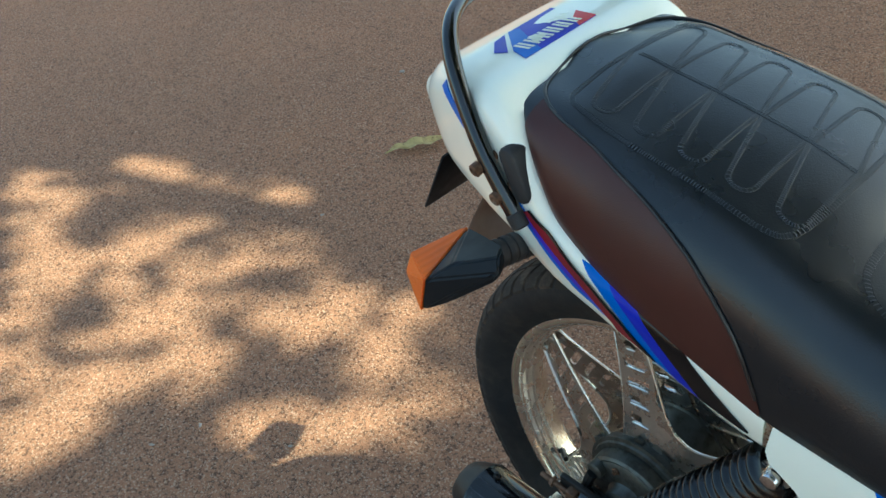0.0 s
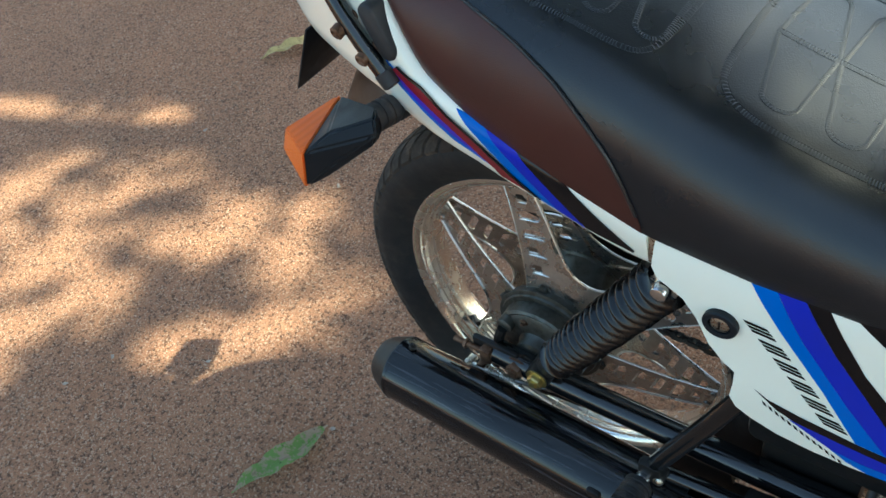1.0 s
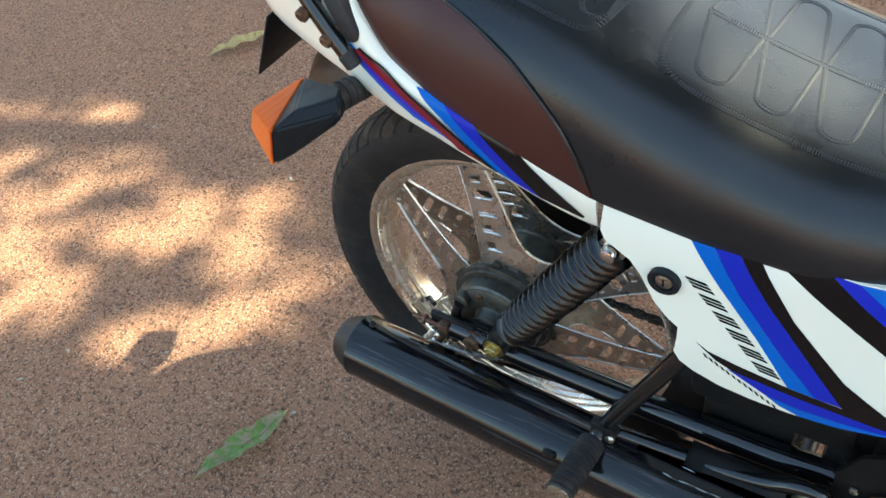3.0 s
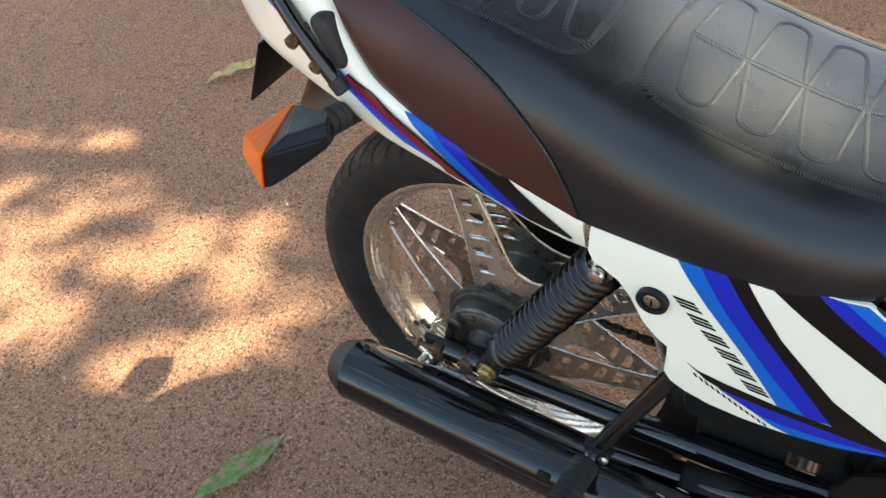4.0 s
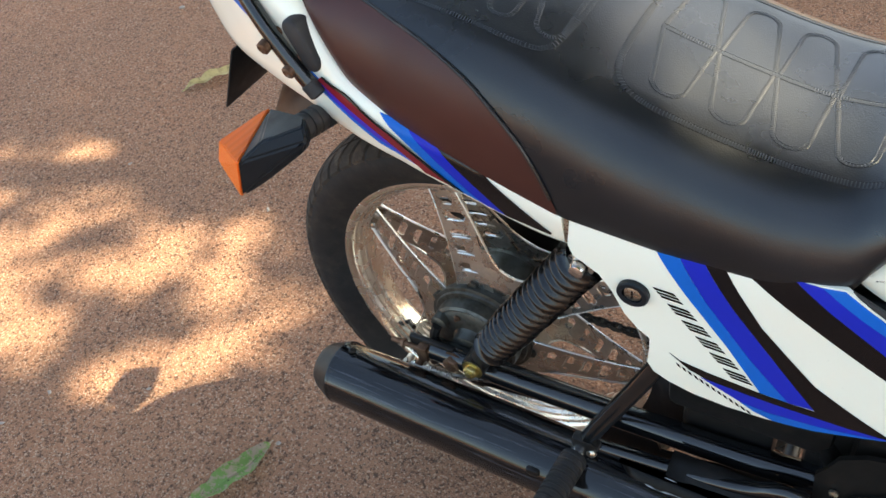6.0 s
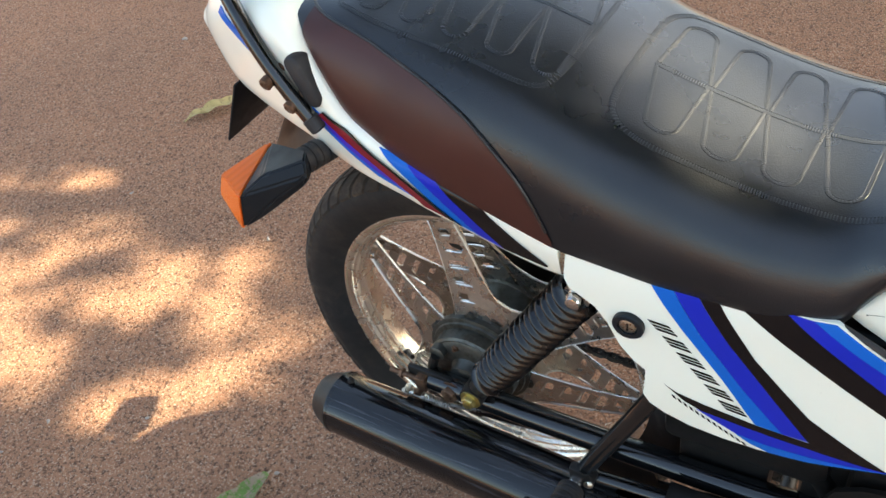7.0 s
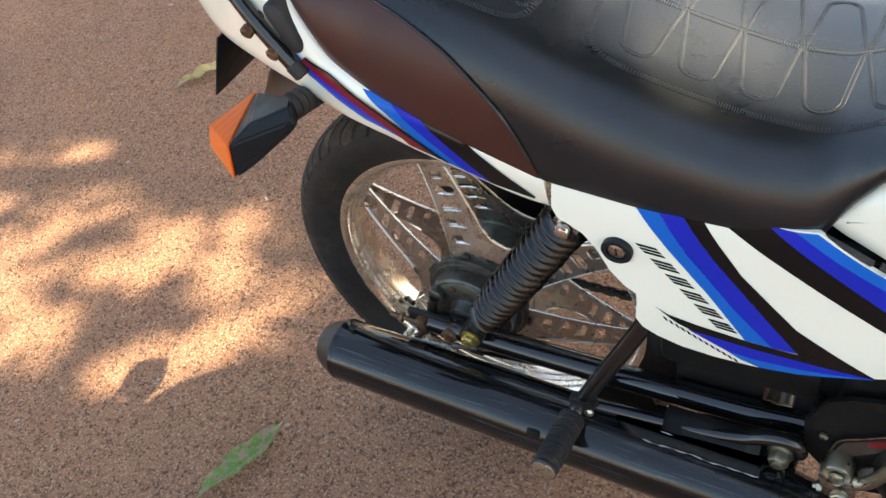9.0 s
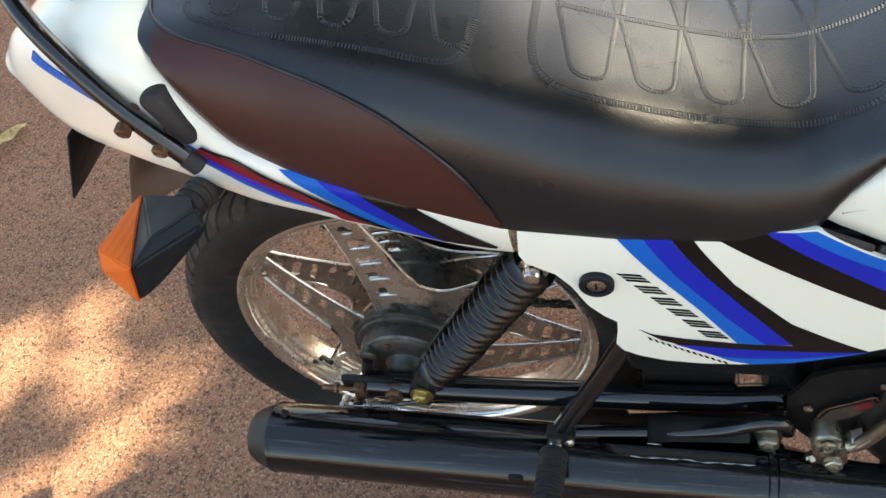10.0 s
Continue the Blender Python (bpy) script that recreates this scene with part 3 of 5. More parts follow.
    flat("badge_end", [(-0.190, -0.032), (-0.153, -0.066), (-0.166, -0.073), (-0.186, -0.052)], DEEP_BLUE, 0.0)
    flat("badge_tip", [(-0.160, 0.0485), (-0.1315, 0.0475), (-0.130, 0.018), (-0.150, 0.032)], RED_DECAL, 0.0006)
    for k in range(6):
        y = -0.052 + 0.0148 * k
        for lo, hi in ((0.0, 0.0032), (0.0062, 0.0094)):
            flat("letter_bar", [(-0.157, y + lo - 0.002), (-0.137, y + lo), (-0.137, y + hi), (-0.157, y + hi - 0.002)], WHITE, 0.0012)
    for k in range(4):
        y = 0.008 + 0.0082 * k
        flat("letter_bar", [(-0.170, y), (-0.163, y + 0.001), (-0.163, y + 0.006), (-0.170, y + 0.005)], WHITE, 0.0012)
    return tail


build_tail()


# side panel
def panel_y(x, z):
    return -(0.160 - 0.55 * max(0.0, x - 0.42) ** 2 - 0.9 * max(0.0, 0.56 - z) ** 2 - 0.5 * max(0.0, 0.25 - x) ** 2 - 4.0 * max(0.0, z - 0.672) ** 2)


def build_panel():
    out = [(0.213, 0.716), (0.255, 0.714), (0.297, 0.712), (0.375, 0.710), (0.440, 0.708), (0.462, 0.710), (0.519, 0.674), (0.587, 0.645), (0.640, 0.615), (0.640, 0.590), (0.605, 0.566), (0.590, 0.549), (0.570, 0.536), (0.545, 0.529), (0.514, 0.519), (0.465, 0.505), (0.417, 0.498), (0.380, 0.496), (0.345, 0.499), (0.318, 0.508), (0.302, 0.518), (0.295, 0.532), (0.297, 0.556), (0.297, 0.573), (0.285, 0.582), (0.270, 0.600), (0.256, 0.630), (0.243, 0.648), (0.230, 0.656), (0.216, 0.664), (0.211, 0.676)]
    panel = part("side_panel", sheet(bmesh.new(), out, panel_y, 0.004, 0.012), WHITE, bike, "cream white side panel with blue and black stripes")

    def decal(outline, mat, lift=0.0007):
        part("stripe", sheet(bmesh.new(), outline, lambda x, z: panel_y(x, z) - lift, 0.0004, 0.012), mat, panel)

    decal([(0.292, 0.7115), (0.315, 0.7110), (0.350, 0.652), (0.396, 0.590), (0.437, 0.5425), (0.411, 0.5435), (0.374, 0.598), (0.332, 0.653)], MID_BLUE)
    decal([(0.3155, 0.7110), (0.338, 0.7105), (0.376, 0.652), (0.421, 0.594), (0.4615, 0.5425), (0.4375, 0.5425), (0.3965, 0.590), (0.3505, 0.652)], DEEP_BLUE)
    decal([(0.3385, 0.7105), (0.357, 0.7100), (0.402, 0.640), (0.457, 0.579), (0.533, 0.5255), (0.512, 0.5335), (0.462, 0.5415), (0.4215, 0.594), (0.3765, 0.652)], BLACK_DECAL)
    decal([(0.318, 0.561), (0.330, 0.5535), (0.360, 0.548), (0.414, 0.5425), (0.462, 0.541), (0.512, 0.533), (0.533, 0.525), (0.462, 0.531), (0.400, 0.533), (0.358, 0.536), (0.340, 0.543)], BLACK_DECAL)
    decal([(0.352, 0.5365), (0.400, 0.5325), (0.462, 0.5305), (0.5325, 0.5245), (0.470, 0.5165), (0.420, 0.5135), (0.392, 0.5165)], DEEP_BLUE)
    decal([(0.3925, 0.516), (0.420, 0.513), (0.470, 0.516), (0.533, 0.5240), (0.512, 0.519), (0.465, 0.506), (0.428, 0.5005), (0.408, 0.506)], MID_BLUE)
    decal([(0.370, 0.7095), (0.420, 0.708), (0.470, 0.672), (0.530, 0.626), (0.600, 0.585), (0.600, 0.566), (0.530, 0.600), (0.460, 0.648)], BLACK_DECAL)
    decal([(0.4205, 0.708), (0.443, 0.707), (0.480, 0.683), (0.540, 0.645), (0.630, 0.600), (0.630, 0.585), (0.6005, 0.585), (0.5305, 0.626), (0.4705, 0.672)], DEEP_BLUE)
    decal([(0.4435, 0.707), (0.461, 0.7085), (0.519, 0.6725), (0.587, 0.6435), (0.630, 0.616), (0.630, 0.6005), (0.5405, 0.645), (0.4805, 0.683)], MID_BLUE)
    # slanted name bars and small caption bars
    for k in range(6):
        o = Vector((0.2985, 0.6530)) + Vector((0.0148, -0.0178)) * k
        u, v = Vector((0.64, -0.77)) * 0.0150, Vector((1.0, -0.06)) * 0.021
        for lo, hi in ((0.0, 0.26), (0.40, 0.62), (0.76, 1.0)):
            a, b = o + u * lo, o + u * hi
            decal([tuple(a), tuple(a + v), tuple(b + v), tuple(b)], BLACK_DECAL)
    for k in range(13):
        o = Vector((0.326, 0.548)) + Vector((0.0062, -0.0036)) * k
        decal([tuple(o), (o.x + 0.0032, o.y - 0.0018), (o.x + 0.0052, o.y - 0.0068), (o.x + 0.0020, o.y - 0.0050)], BLACK_DECAL)
    # lock
    c = Vector((0.280, panel_y(0.280, 0.638), 0.638))
    lock = part("lock", lathe(bmesh.new(), [(-0.002, 0.0165), (0.005, 0.0165), (0.0065, 0.0150), (0.0065, 0.0105), (0.002, 0.0100), (0.002, 0.001)], c, (0, -1, 0), 32), PLASTIC, panel, "black seat lock with metal barrel")
    bm = lathe(bmesh.new(), [(0.001, 0.0090), (0.0045, 0.0090), (0.005, 0.0082), (0.005, 0.001)], c, (0, -1, 0), 24)
    part("barrel", bm, STEEL, lock)
    bm = block(bmesh.new(), c + Vector((0, -0.0052, 0)), (0.0018, 0.001, 0.010), None, 0)
    part("keyhole", bm, BLACK_DECAL, lock, smooth=False)
    # grey spacer between tail and panel
    part("spacer", block(bmesh.new(), (0.2085, -0.150, 0.695), (0.006, 0.010, 0.040), None, 0.001), STEEL, bike)
    # the hidden left panel closes the far side
    part("left_panel", sheet(bmesh.new(), out, lambda x, z: -panel_y(x, z), 0.004, 0.03), WHITE, bike)
    return panel


build_panel()


# tank: a rounded shell in front of the seat
def build_tank():
    bm = bmesh.new()
    rings = []
    for i in range(26):
        x = 0.462 + 0.018 * i
        low = float(np.interp(x, [0.46, 0.52, 0.59, 0.75, 0.95], [0.706, 0.679, 0.652, 0.60, 0.60]))
        high = float(np.interp(x, [0.46, 0.477, 0.50, 0.53, 0.56, 0.60, 0.66, 0.75, 0.85, 0.95], [0.702, 0.730, 0.760, 0.790, 0.806, 0.822, 0.84, 0.86, 0.86, 0.83]))
        w = float(np.interp(x, [0.46, 0.48, 0.53, 0.62, 0.8, 0.95], [0.136, 0.141, 0.147, 0.152, 0.15, 0.11]))
        top_w = w - 0.012 if x < 0.5 else w - 0.055
        half = [(0.0, high + 0.004), (top_w * 0.6, high + 0.003)]
        for k in range(9):
            a = math.pi / 2 * k / 8
            rr = min(0.055, (high - low) * 0.5)
            half.append((w - (w - top_w) * (1 - math.sin(a)), high - rr * (1 - math.cos(a))))
        half += [(w, low + 0.02), (w - 0.001, low + 0.004), (w - 0.005, low), (w - 0.03, low), (0.0, low)]
        rings.append([Vector((x, -y, z)) for y, z in half] + [Vector((x, y, z)) for y, z in half[-2:0:-1]])
    loft(bm, rings)
    tank = part("fuel_tank", bm, WHITE, bike, "cream white fuel tank", autosmooth=50)
    bm = bmesh.new()
    for x0, x1 in ((0.465, 0.507), (0.513, 0.56), (0.566, 0.62)):
        a = Vector((x0, -0.1505, float(np.interp(x0, [0.46, 0.52, 0.59, 0.75], [0.706, 0.679, 0.652, 0.60])) + 0.001))
        b = Vector((x1, -0.1530, float(np.interp(x1, [0.46, 0.52, 0.59, 0.75], [0.706, 0.679, 0.652, 0.60])) + 0.001))
        tube(bm, [a, b], 0.0032, 8)
    part("edge_strip", bm, SOFT_RUBBER, tank)
    return tank


build_tank()


# rear wheel
def build_wheel():
    RY, RR = 0.033, 0.252
    prof = [(-RY, RR), (-RY - 0.0015, RR - 0.004), (-RY, RR - 0.0105), (-RY + 0.003, RR - 0.0130), (-0.0265, RR - 0.0140), (-0.0250, RR - 0.0172), (-0.0190, RR - 0.0186), (-0.0175, RR - 0.0215), (-0.0105, RR - 0.0226), (-0.0090, RR - 0.0258), (-0.004, RR - 0.0268)]
    prof += [(-d, r) for d, r in prof[::-1]]
    prof += [(0.008, RR - 0.020), (0.016, RR - 0.015), (0.026, RR - 0.008), (0.030, RR)]
    prof += [(-d, r) for d, r in prof[:-5:-1]]
    bm = bmesh.new()
    u = [[Vector((math.cos(a) * r, d, AXLE.z + math.sin(a) * r)) for d, r in prof] for a in (2 * math.pi * k / 96 for k in range(96))]
    loft(bm, u + [u[0]], closed=True, caps=False)
    bmesh.ops.remove_doubles(bm, verts=bm.verts, dist=1e-5)
    wheel = part("rear_wheel", bm, ALLOY, bike, "satin aluminium plate wheel with black tyre")

    # tyre with carved tread blocks
    RT, WT = 0.324, 0.052
    shape = [(0.030, 0.245), (0.036, 0.254), (0.047, 0.271), (WT, 0.289), (0.050, 0.301), (0.043, 0.312), (0.033, 0.318), (0.018, RT - 0.002), (0.0, RT)]
    ring = [(-d, r) for d, r in shape] + [(d, r) for d, r in shape[-2::-1]]
    bm = bmesh.new()
    rows = [[Vector((math.cos(a) * r, d, AXLE.z + math.sin(a) * r)) for d, r in ring] for a in (2 * math.pi * k / 96 for k in range(96))]
    loft(bm, rows + [rows[0]], closed=False)
    bmesh.ops.remove_doubles(bm, verts=bm.verts, dist=1e-5)
    tyre = part("tyre", bm, RUBBER, wheel, "black rubber tyre with dusty tread")
    bm = bmesh.new()
    prf = lambda d: float(np.interp(abs(d), [0, 0.018, 0.033, 0.043, 0.050], [RT, RT - 0.002, 0.318, 0.312, 0.301]))
    count = 64
    for k in range(count):
        for sg in (-1, 1):
            a0 = 2 * math.pi * (k + (0.5 if sg > 0 else 0)) / count
            for d0, d1, wide in ((0.003, 0.019, 0.72), (0.022, 0.0485, 0.74)):
                cells = []
                for s in range(5):
                    d = d0 + (d1 - d0) * s / 4
                    mid = a0 + d * 2.6
                    half_w = math.pi / count * wide
                    r = prf(d)
                    q = []
                    for da in (-half_w, half_w):
                        for lift in (-0.001, 0.0042):
                            q.append(bm.verts.new((math.cos(mid + da) * (r + lift), sg * (d + (0.0015 if d > 0.045 and lift > 0 else 0)), AXLE.z + math.sin(mid + da) * (r + lift))))
                    cells.append(q)
                for p, q in zip(cells, cells[1:]):
                    bm.faces.new((p[1], p[3], q[3], q[1]))
                    bm.faces.new((p[0], p[1], q[1], q[0]))
                    bm.faces.new((p[2], p[3], q[3], q[2]))
                for q in (cells[0], cells[-1]):
                    bm.faces.new((q[0], q[1], q[3], q[2]))
    tagged(part("tread", bm, TREAD, tyre, smooth=False), kind="stuff")

    # hub
    bm = lathe(bmesh.new(), [(-0.060, 0.060), (-0.058, 0.074), (-0.050, 0.078), (-0.040, 0.078), (-0.036, 0.066), (0.0, 0.060), (0.040, 0.066), (0.044, 0.072), (0.052, 0.072), (0.056, 0.05)], AXLE, (0, 1, 0), 48)
    part("hub", bm, DRUM, wheel, "oxidised grey drum hub")

    # three boomerang plates a side, slotted, riveted to the rim
    for sg, phase in ((-1, 67.5), (1, 67.5)):
        for k in range(3):
            mid = phase + 120 * k
            bm, edge_bm = bmesh.new(), bmesh.new()
            holes_done = []
            arm = 37.0

            def at(r, deg, lift=0.0):
                y = sg * (0.047 - 0.041 * min(1.0, max(0.0, (r - 0.06) / 0.165)) + lift)
                return Vector((math.cos(radians(deg)) * r, y, AXLE.z + math.sin(radians(deg)) * r))

            def arm_pt(side, s, v):
                """s runs out along an arm from 0 to 1, v across it from -1 to 1."""
                r = 0.062 + (0.2265 - 0.062) * s
                wide = 0.028 - 0.003 * s
                base = mid + side * (arm - 9 * (1 - s))
                return r, base + math.degrees(v * wide / r)

            for side in (-1, 1):
                nu, nv = 60, 19
                slots = [(0.27, -0.55, 0.55), (0.43, -0.65, 0.62), (0.58, -0.68, 0.64), (0.73, -0.62, 0.62), (0.87, -0.25, 0.5)]
                grid = [[None] * nv for _ in range(nu)]
                for i in range(nu):
                    for j in range(nv):
                        r, d = arm_pt(side, i / (nu - 1), -1 + 2 * j / (nv - 1))
                        grid[i][j] = (at(r, d), at(r, d, -0.0025))
                vo = [[bm.verts.new(q[0]) for q in row] for row in grid]
                vi = [[bm.verts.new(q[1]) for q in row] for row in grid]
                keep = set()
                for i in range(nu - 1):
                    for j in range(nv - 1):
                        s, v = (i + 0.5) / (nu - 1), -1 + 2 * (j + 0.5) / (nv - 1)
                        if not any(math.hypot((s - c) * 0.164, max(lo + 0.19 - v, v - hi + 0.19, 0.0) * 0.024) < 0.0047 for c, lo, hi in slots):
                            keep.add((i, j))
                for i, j in keep:
                    bm.faces.new((vo[i][j], vo[i + 1][j], vo[i + 1][j + 1], vo[i][j + 1]))
                    bm.faces.new((vi[i][j], vi[i][j + 1], vi[i + 1][j + 1], vi[i + 1][j]))
                    for di, dj, p, q in ((-1, 0, (i, j), (i, j + 1)), (1, 0, (i + 1, j), (i + 1, j + 1)), (0, -1, (i, j), (i + 1, j)), (0, 1, (i, j + 1), (i + 1, j + 1))):
                        if (i + di, j + dj) not in keep:
                            bm.faces.new((vo[p[0]][p[1]], vo[q[0]][q[1]], vi[q[0]][q[1]], vi[p[0]][p[1]]))
                # a lip in brighter metal puts an edge highlight beside each slot
                for c, lo, hi in slots:
                    tube(edge_bm, [at(*arm_pt(side, c - 0.036, lo + 0.1 + (hi - lo - 0.2) * q / 3), 0.0008) for q in range(4)], [0.0006, 0.0012, 0.0012, 0.0006], 6)
                # pressed outer flange of the arm
                outer = [at(*arm_pt(side, s / 14, side), 0.0005) for s in range(15)]
                tube(edge_bm, outer, 0.0006, 6)
            # web between the arms and its curved bright flange
            inner = []
            for i in range(25):
                v = -1 + 2 * i / 24
                reach = 0.118 + 0.104 * abs(v) ** 2.6
                inner.append((reach, mid + v * (arm - 5 - 3.5 * (1 - abs(v)))))
            a = [bm.verts.new(at(0.060, mid + (-1 + 2 * i / 24) * (arm - 16))) for i in range(25)]
            b = [bm.verts.new(at(min(r, 0.14), d)) for r, d in inner]
            for i in range(24):
                bm.faces.new((a[i], a[i + 1], b[i + 1], b[i]))
            tube(edge_bm, [at(r, d, 0.0005) for r, d in inner], 0.0017, 8)
            bmesh.ops.remove_doubles(bm, verts=bm.verts, dist=1e-6)
            plate = part("spoke_plate", bm, PLATE, wheel, "slotted pressed aluminium spoke plate", smooth=False)
            part("flange", edge_bm, BRIGHT, plate)
            for side in (-1, 1):
                for v in (-0.55, 0.55):
                    r, d = arm_pt(side, 0.97, v)
                    part("rivet", lathe(bmesh.new(), [(0, 0.0050), (0.002, 0.0047), (0.0034, 0.002)], at(r, d), (0, sg, 0), 12), PLATE, plate)
                r, d = arm_pt(side, 0.10, 0)
                part("hub_bolt", lathe(bmesh.new(), [(0, 0.0085), (0.005, 0.0085), (0.006, 0.005)], at(r, d), (0, sg, 0), 6), DRUM, plate)

    # brake side
    drum = part("brake_plate", lathe(bmesh.new(), [(0.058, 0.066), (0.060, 0.0675), (0.0775, 0.0665), (0.0805, 0.063), (0.0795, 0.060), (0.082, 0.056), (0.083, 0.030), (0.088, 0.027), (0.098, 0.025), (0.100, 0.018)], AXLE, (0, -1, 0), 48), DRUM, wheel, "oxidised drum brake plate")
    bm = bmesh.new()
    lathe(bm, [(0.07, 0.012), (0.092, 0.012), (0.094, 0.009)], AXLE + Vector((-0.045, 0, 0.032)), (0, -1, 0), 18)
    part("brake_cam", bm, DRUM, drum)
    bm = bmesh.new()
    tube(bm, smooth_path([(-0.045, -0.096, 0.363), (-0.050, -0.100, 0.345), (-0.055, -0.103, 0.310), (-0.058, -0.104, 0.285)], 12), 0.0075, 8)
    part("brake_arm", bm, GRIMY, drum)
    bm = bmesh.new()
    tube(bm, smooth_path([(0.012, -0.100, 0.268), (0.08, -0.098, 0.276), (0.18, -0.094, 0.288), (0.27, -0.092, 0.298)], 16), 0.0048, 8)
    block(bm, (0.010, -0.100, 0.268), (0.024, 0.008, 0.016), None, 0.003)
    part("torque_link", bm, GRIMY, drum)
    for a in (40, 110, 200, 290, 340):
        c = AXLE + Vector((math.cos(radians(a)) * 0.050, -0.080, math.sin(radians(a)) * 0.050))
        part("drum_bolt", hexbolt(bmesh.new(), c, (0, -1, 0), 0.0055, 0.005), RUSTY, drum)
    for r in (0.072, 0.0755):
        part("drum_rib", lathe(bmesh.new(), [(0.040, r), (0.0415, r + 0.004), (0.0435, r + 0.004), (0.045, r)] if r < 0.075 else [(0.050, r), (0.0515, r + 0.005), (0.0535, r + 0.005), (0.055, r)], AXLE, (0, -1, 0), 48), DRUM, drum)
    # valve on the rim
    bm = bmesh.new()
    a = radians(215)
    d = Vector((math.cos(a), 0, math.sin(a)))
    tube(bm, [AXLE + d * 0.226, AXLE + d * 0.210 + Vector((0, -0.012, 0)), AXLE + d * 0.196 + Vector((0, -0.02, 0))], 0.0040, 8)
    part("valve", bm, GRIMY, wheel)
    wheel.location.x = 0.010
    return wheel


build_wheel()


# shock absorber with convoluted boot
def build_shock(sg):
    a, b = Vector((0.048, sg * 0.126, 0.362)), Vector((0.220, sg * 0.138, 0.644))
    way = (b - a).normalized()
    ln = (b - a).length
    prof = []
    n = 17
    lo, hi = 0.19 * ln, 0.985 * ln
    for i in range(n):
        d0 = lo + (hi - lo) * i / n
        st = (hi - lo) / n
        big = 0.0285 - 0.0035 * max(0.0, 1 - i / 2.5) + 0.0006 * math.sin(i * 1.7)
        prof += [(d0 + st * q / 8, big - 0.0058 * (0.5 + 0.5 * math.cos(2 * math.pi * q / 8))) for q in range(8)]
    bm = lathe(bmesh.new(), [(0.15 * ln, 0.016), (0.17 * ln, 0.026)] + prof + [(hi + 0.004, 0.022)], a, way, 36)
    shock = part("shock_absorber", bm, BOOT, bike, "black convoluted rubber boot over the shock absorber", autosmooth=70)
    bm = bmesh.new()
    tube(bm, [a + way * 0.01, a + way * 0.17 * ln], 0.014, 16)
    lathe(bm, [(-0.016, 0.017), (0.016, 0.017)], a, (0, 1, 0), 24)
    part("lower_eye", bm, GRIMY, shock)
    part("nut", hexbolt(bmesh.new(), a + Vector((0, sg * 0.016, 0)), (0, sg, 0), 0.0105, 0.009, 0.015), BRASS, shock, "yellow passivated nut")
    part("dome_nut", lathe(bmesh.new(), [(-0.01, 0.008), (0.014, 0.0105), (0.020, 0.0103), (0.026, 0.0078), (0.028, 0.003)], b, (0, sg, 0), 20), CHROME, shock, "chrome dome nut")
    part("washer", lathe(bmesh.new(), [(0.012, 0.008), (0.012, 0.0150), (0.0145, 0.0150), (0.0145, 0.008)], b, (0, sg, 0), 24), STEEL, shock)
    bm = block(bmesh.new(), b + Vector((0.012, -sg * 0.012, -0.004)), (0.05, 0.018, 0.04), None, 0.005)
    part("upper_bracket", bm, GRIMY, shock)


build_shock(-1)
build_shock(1)


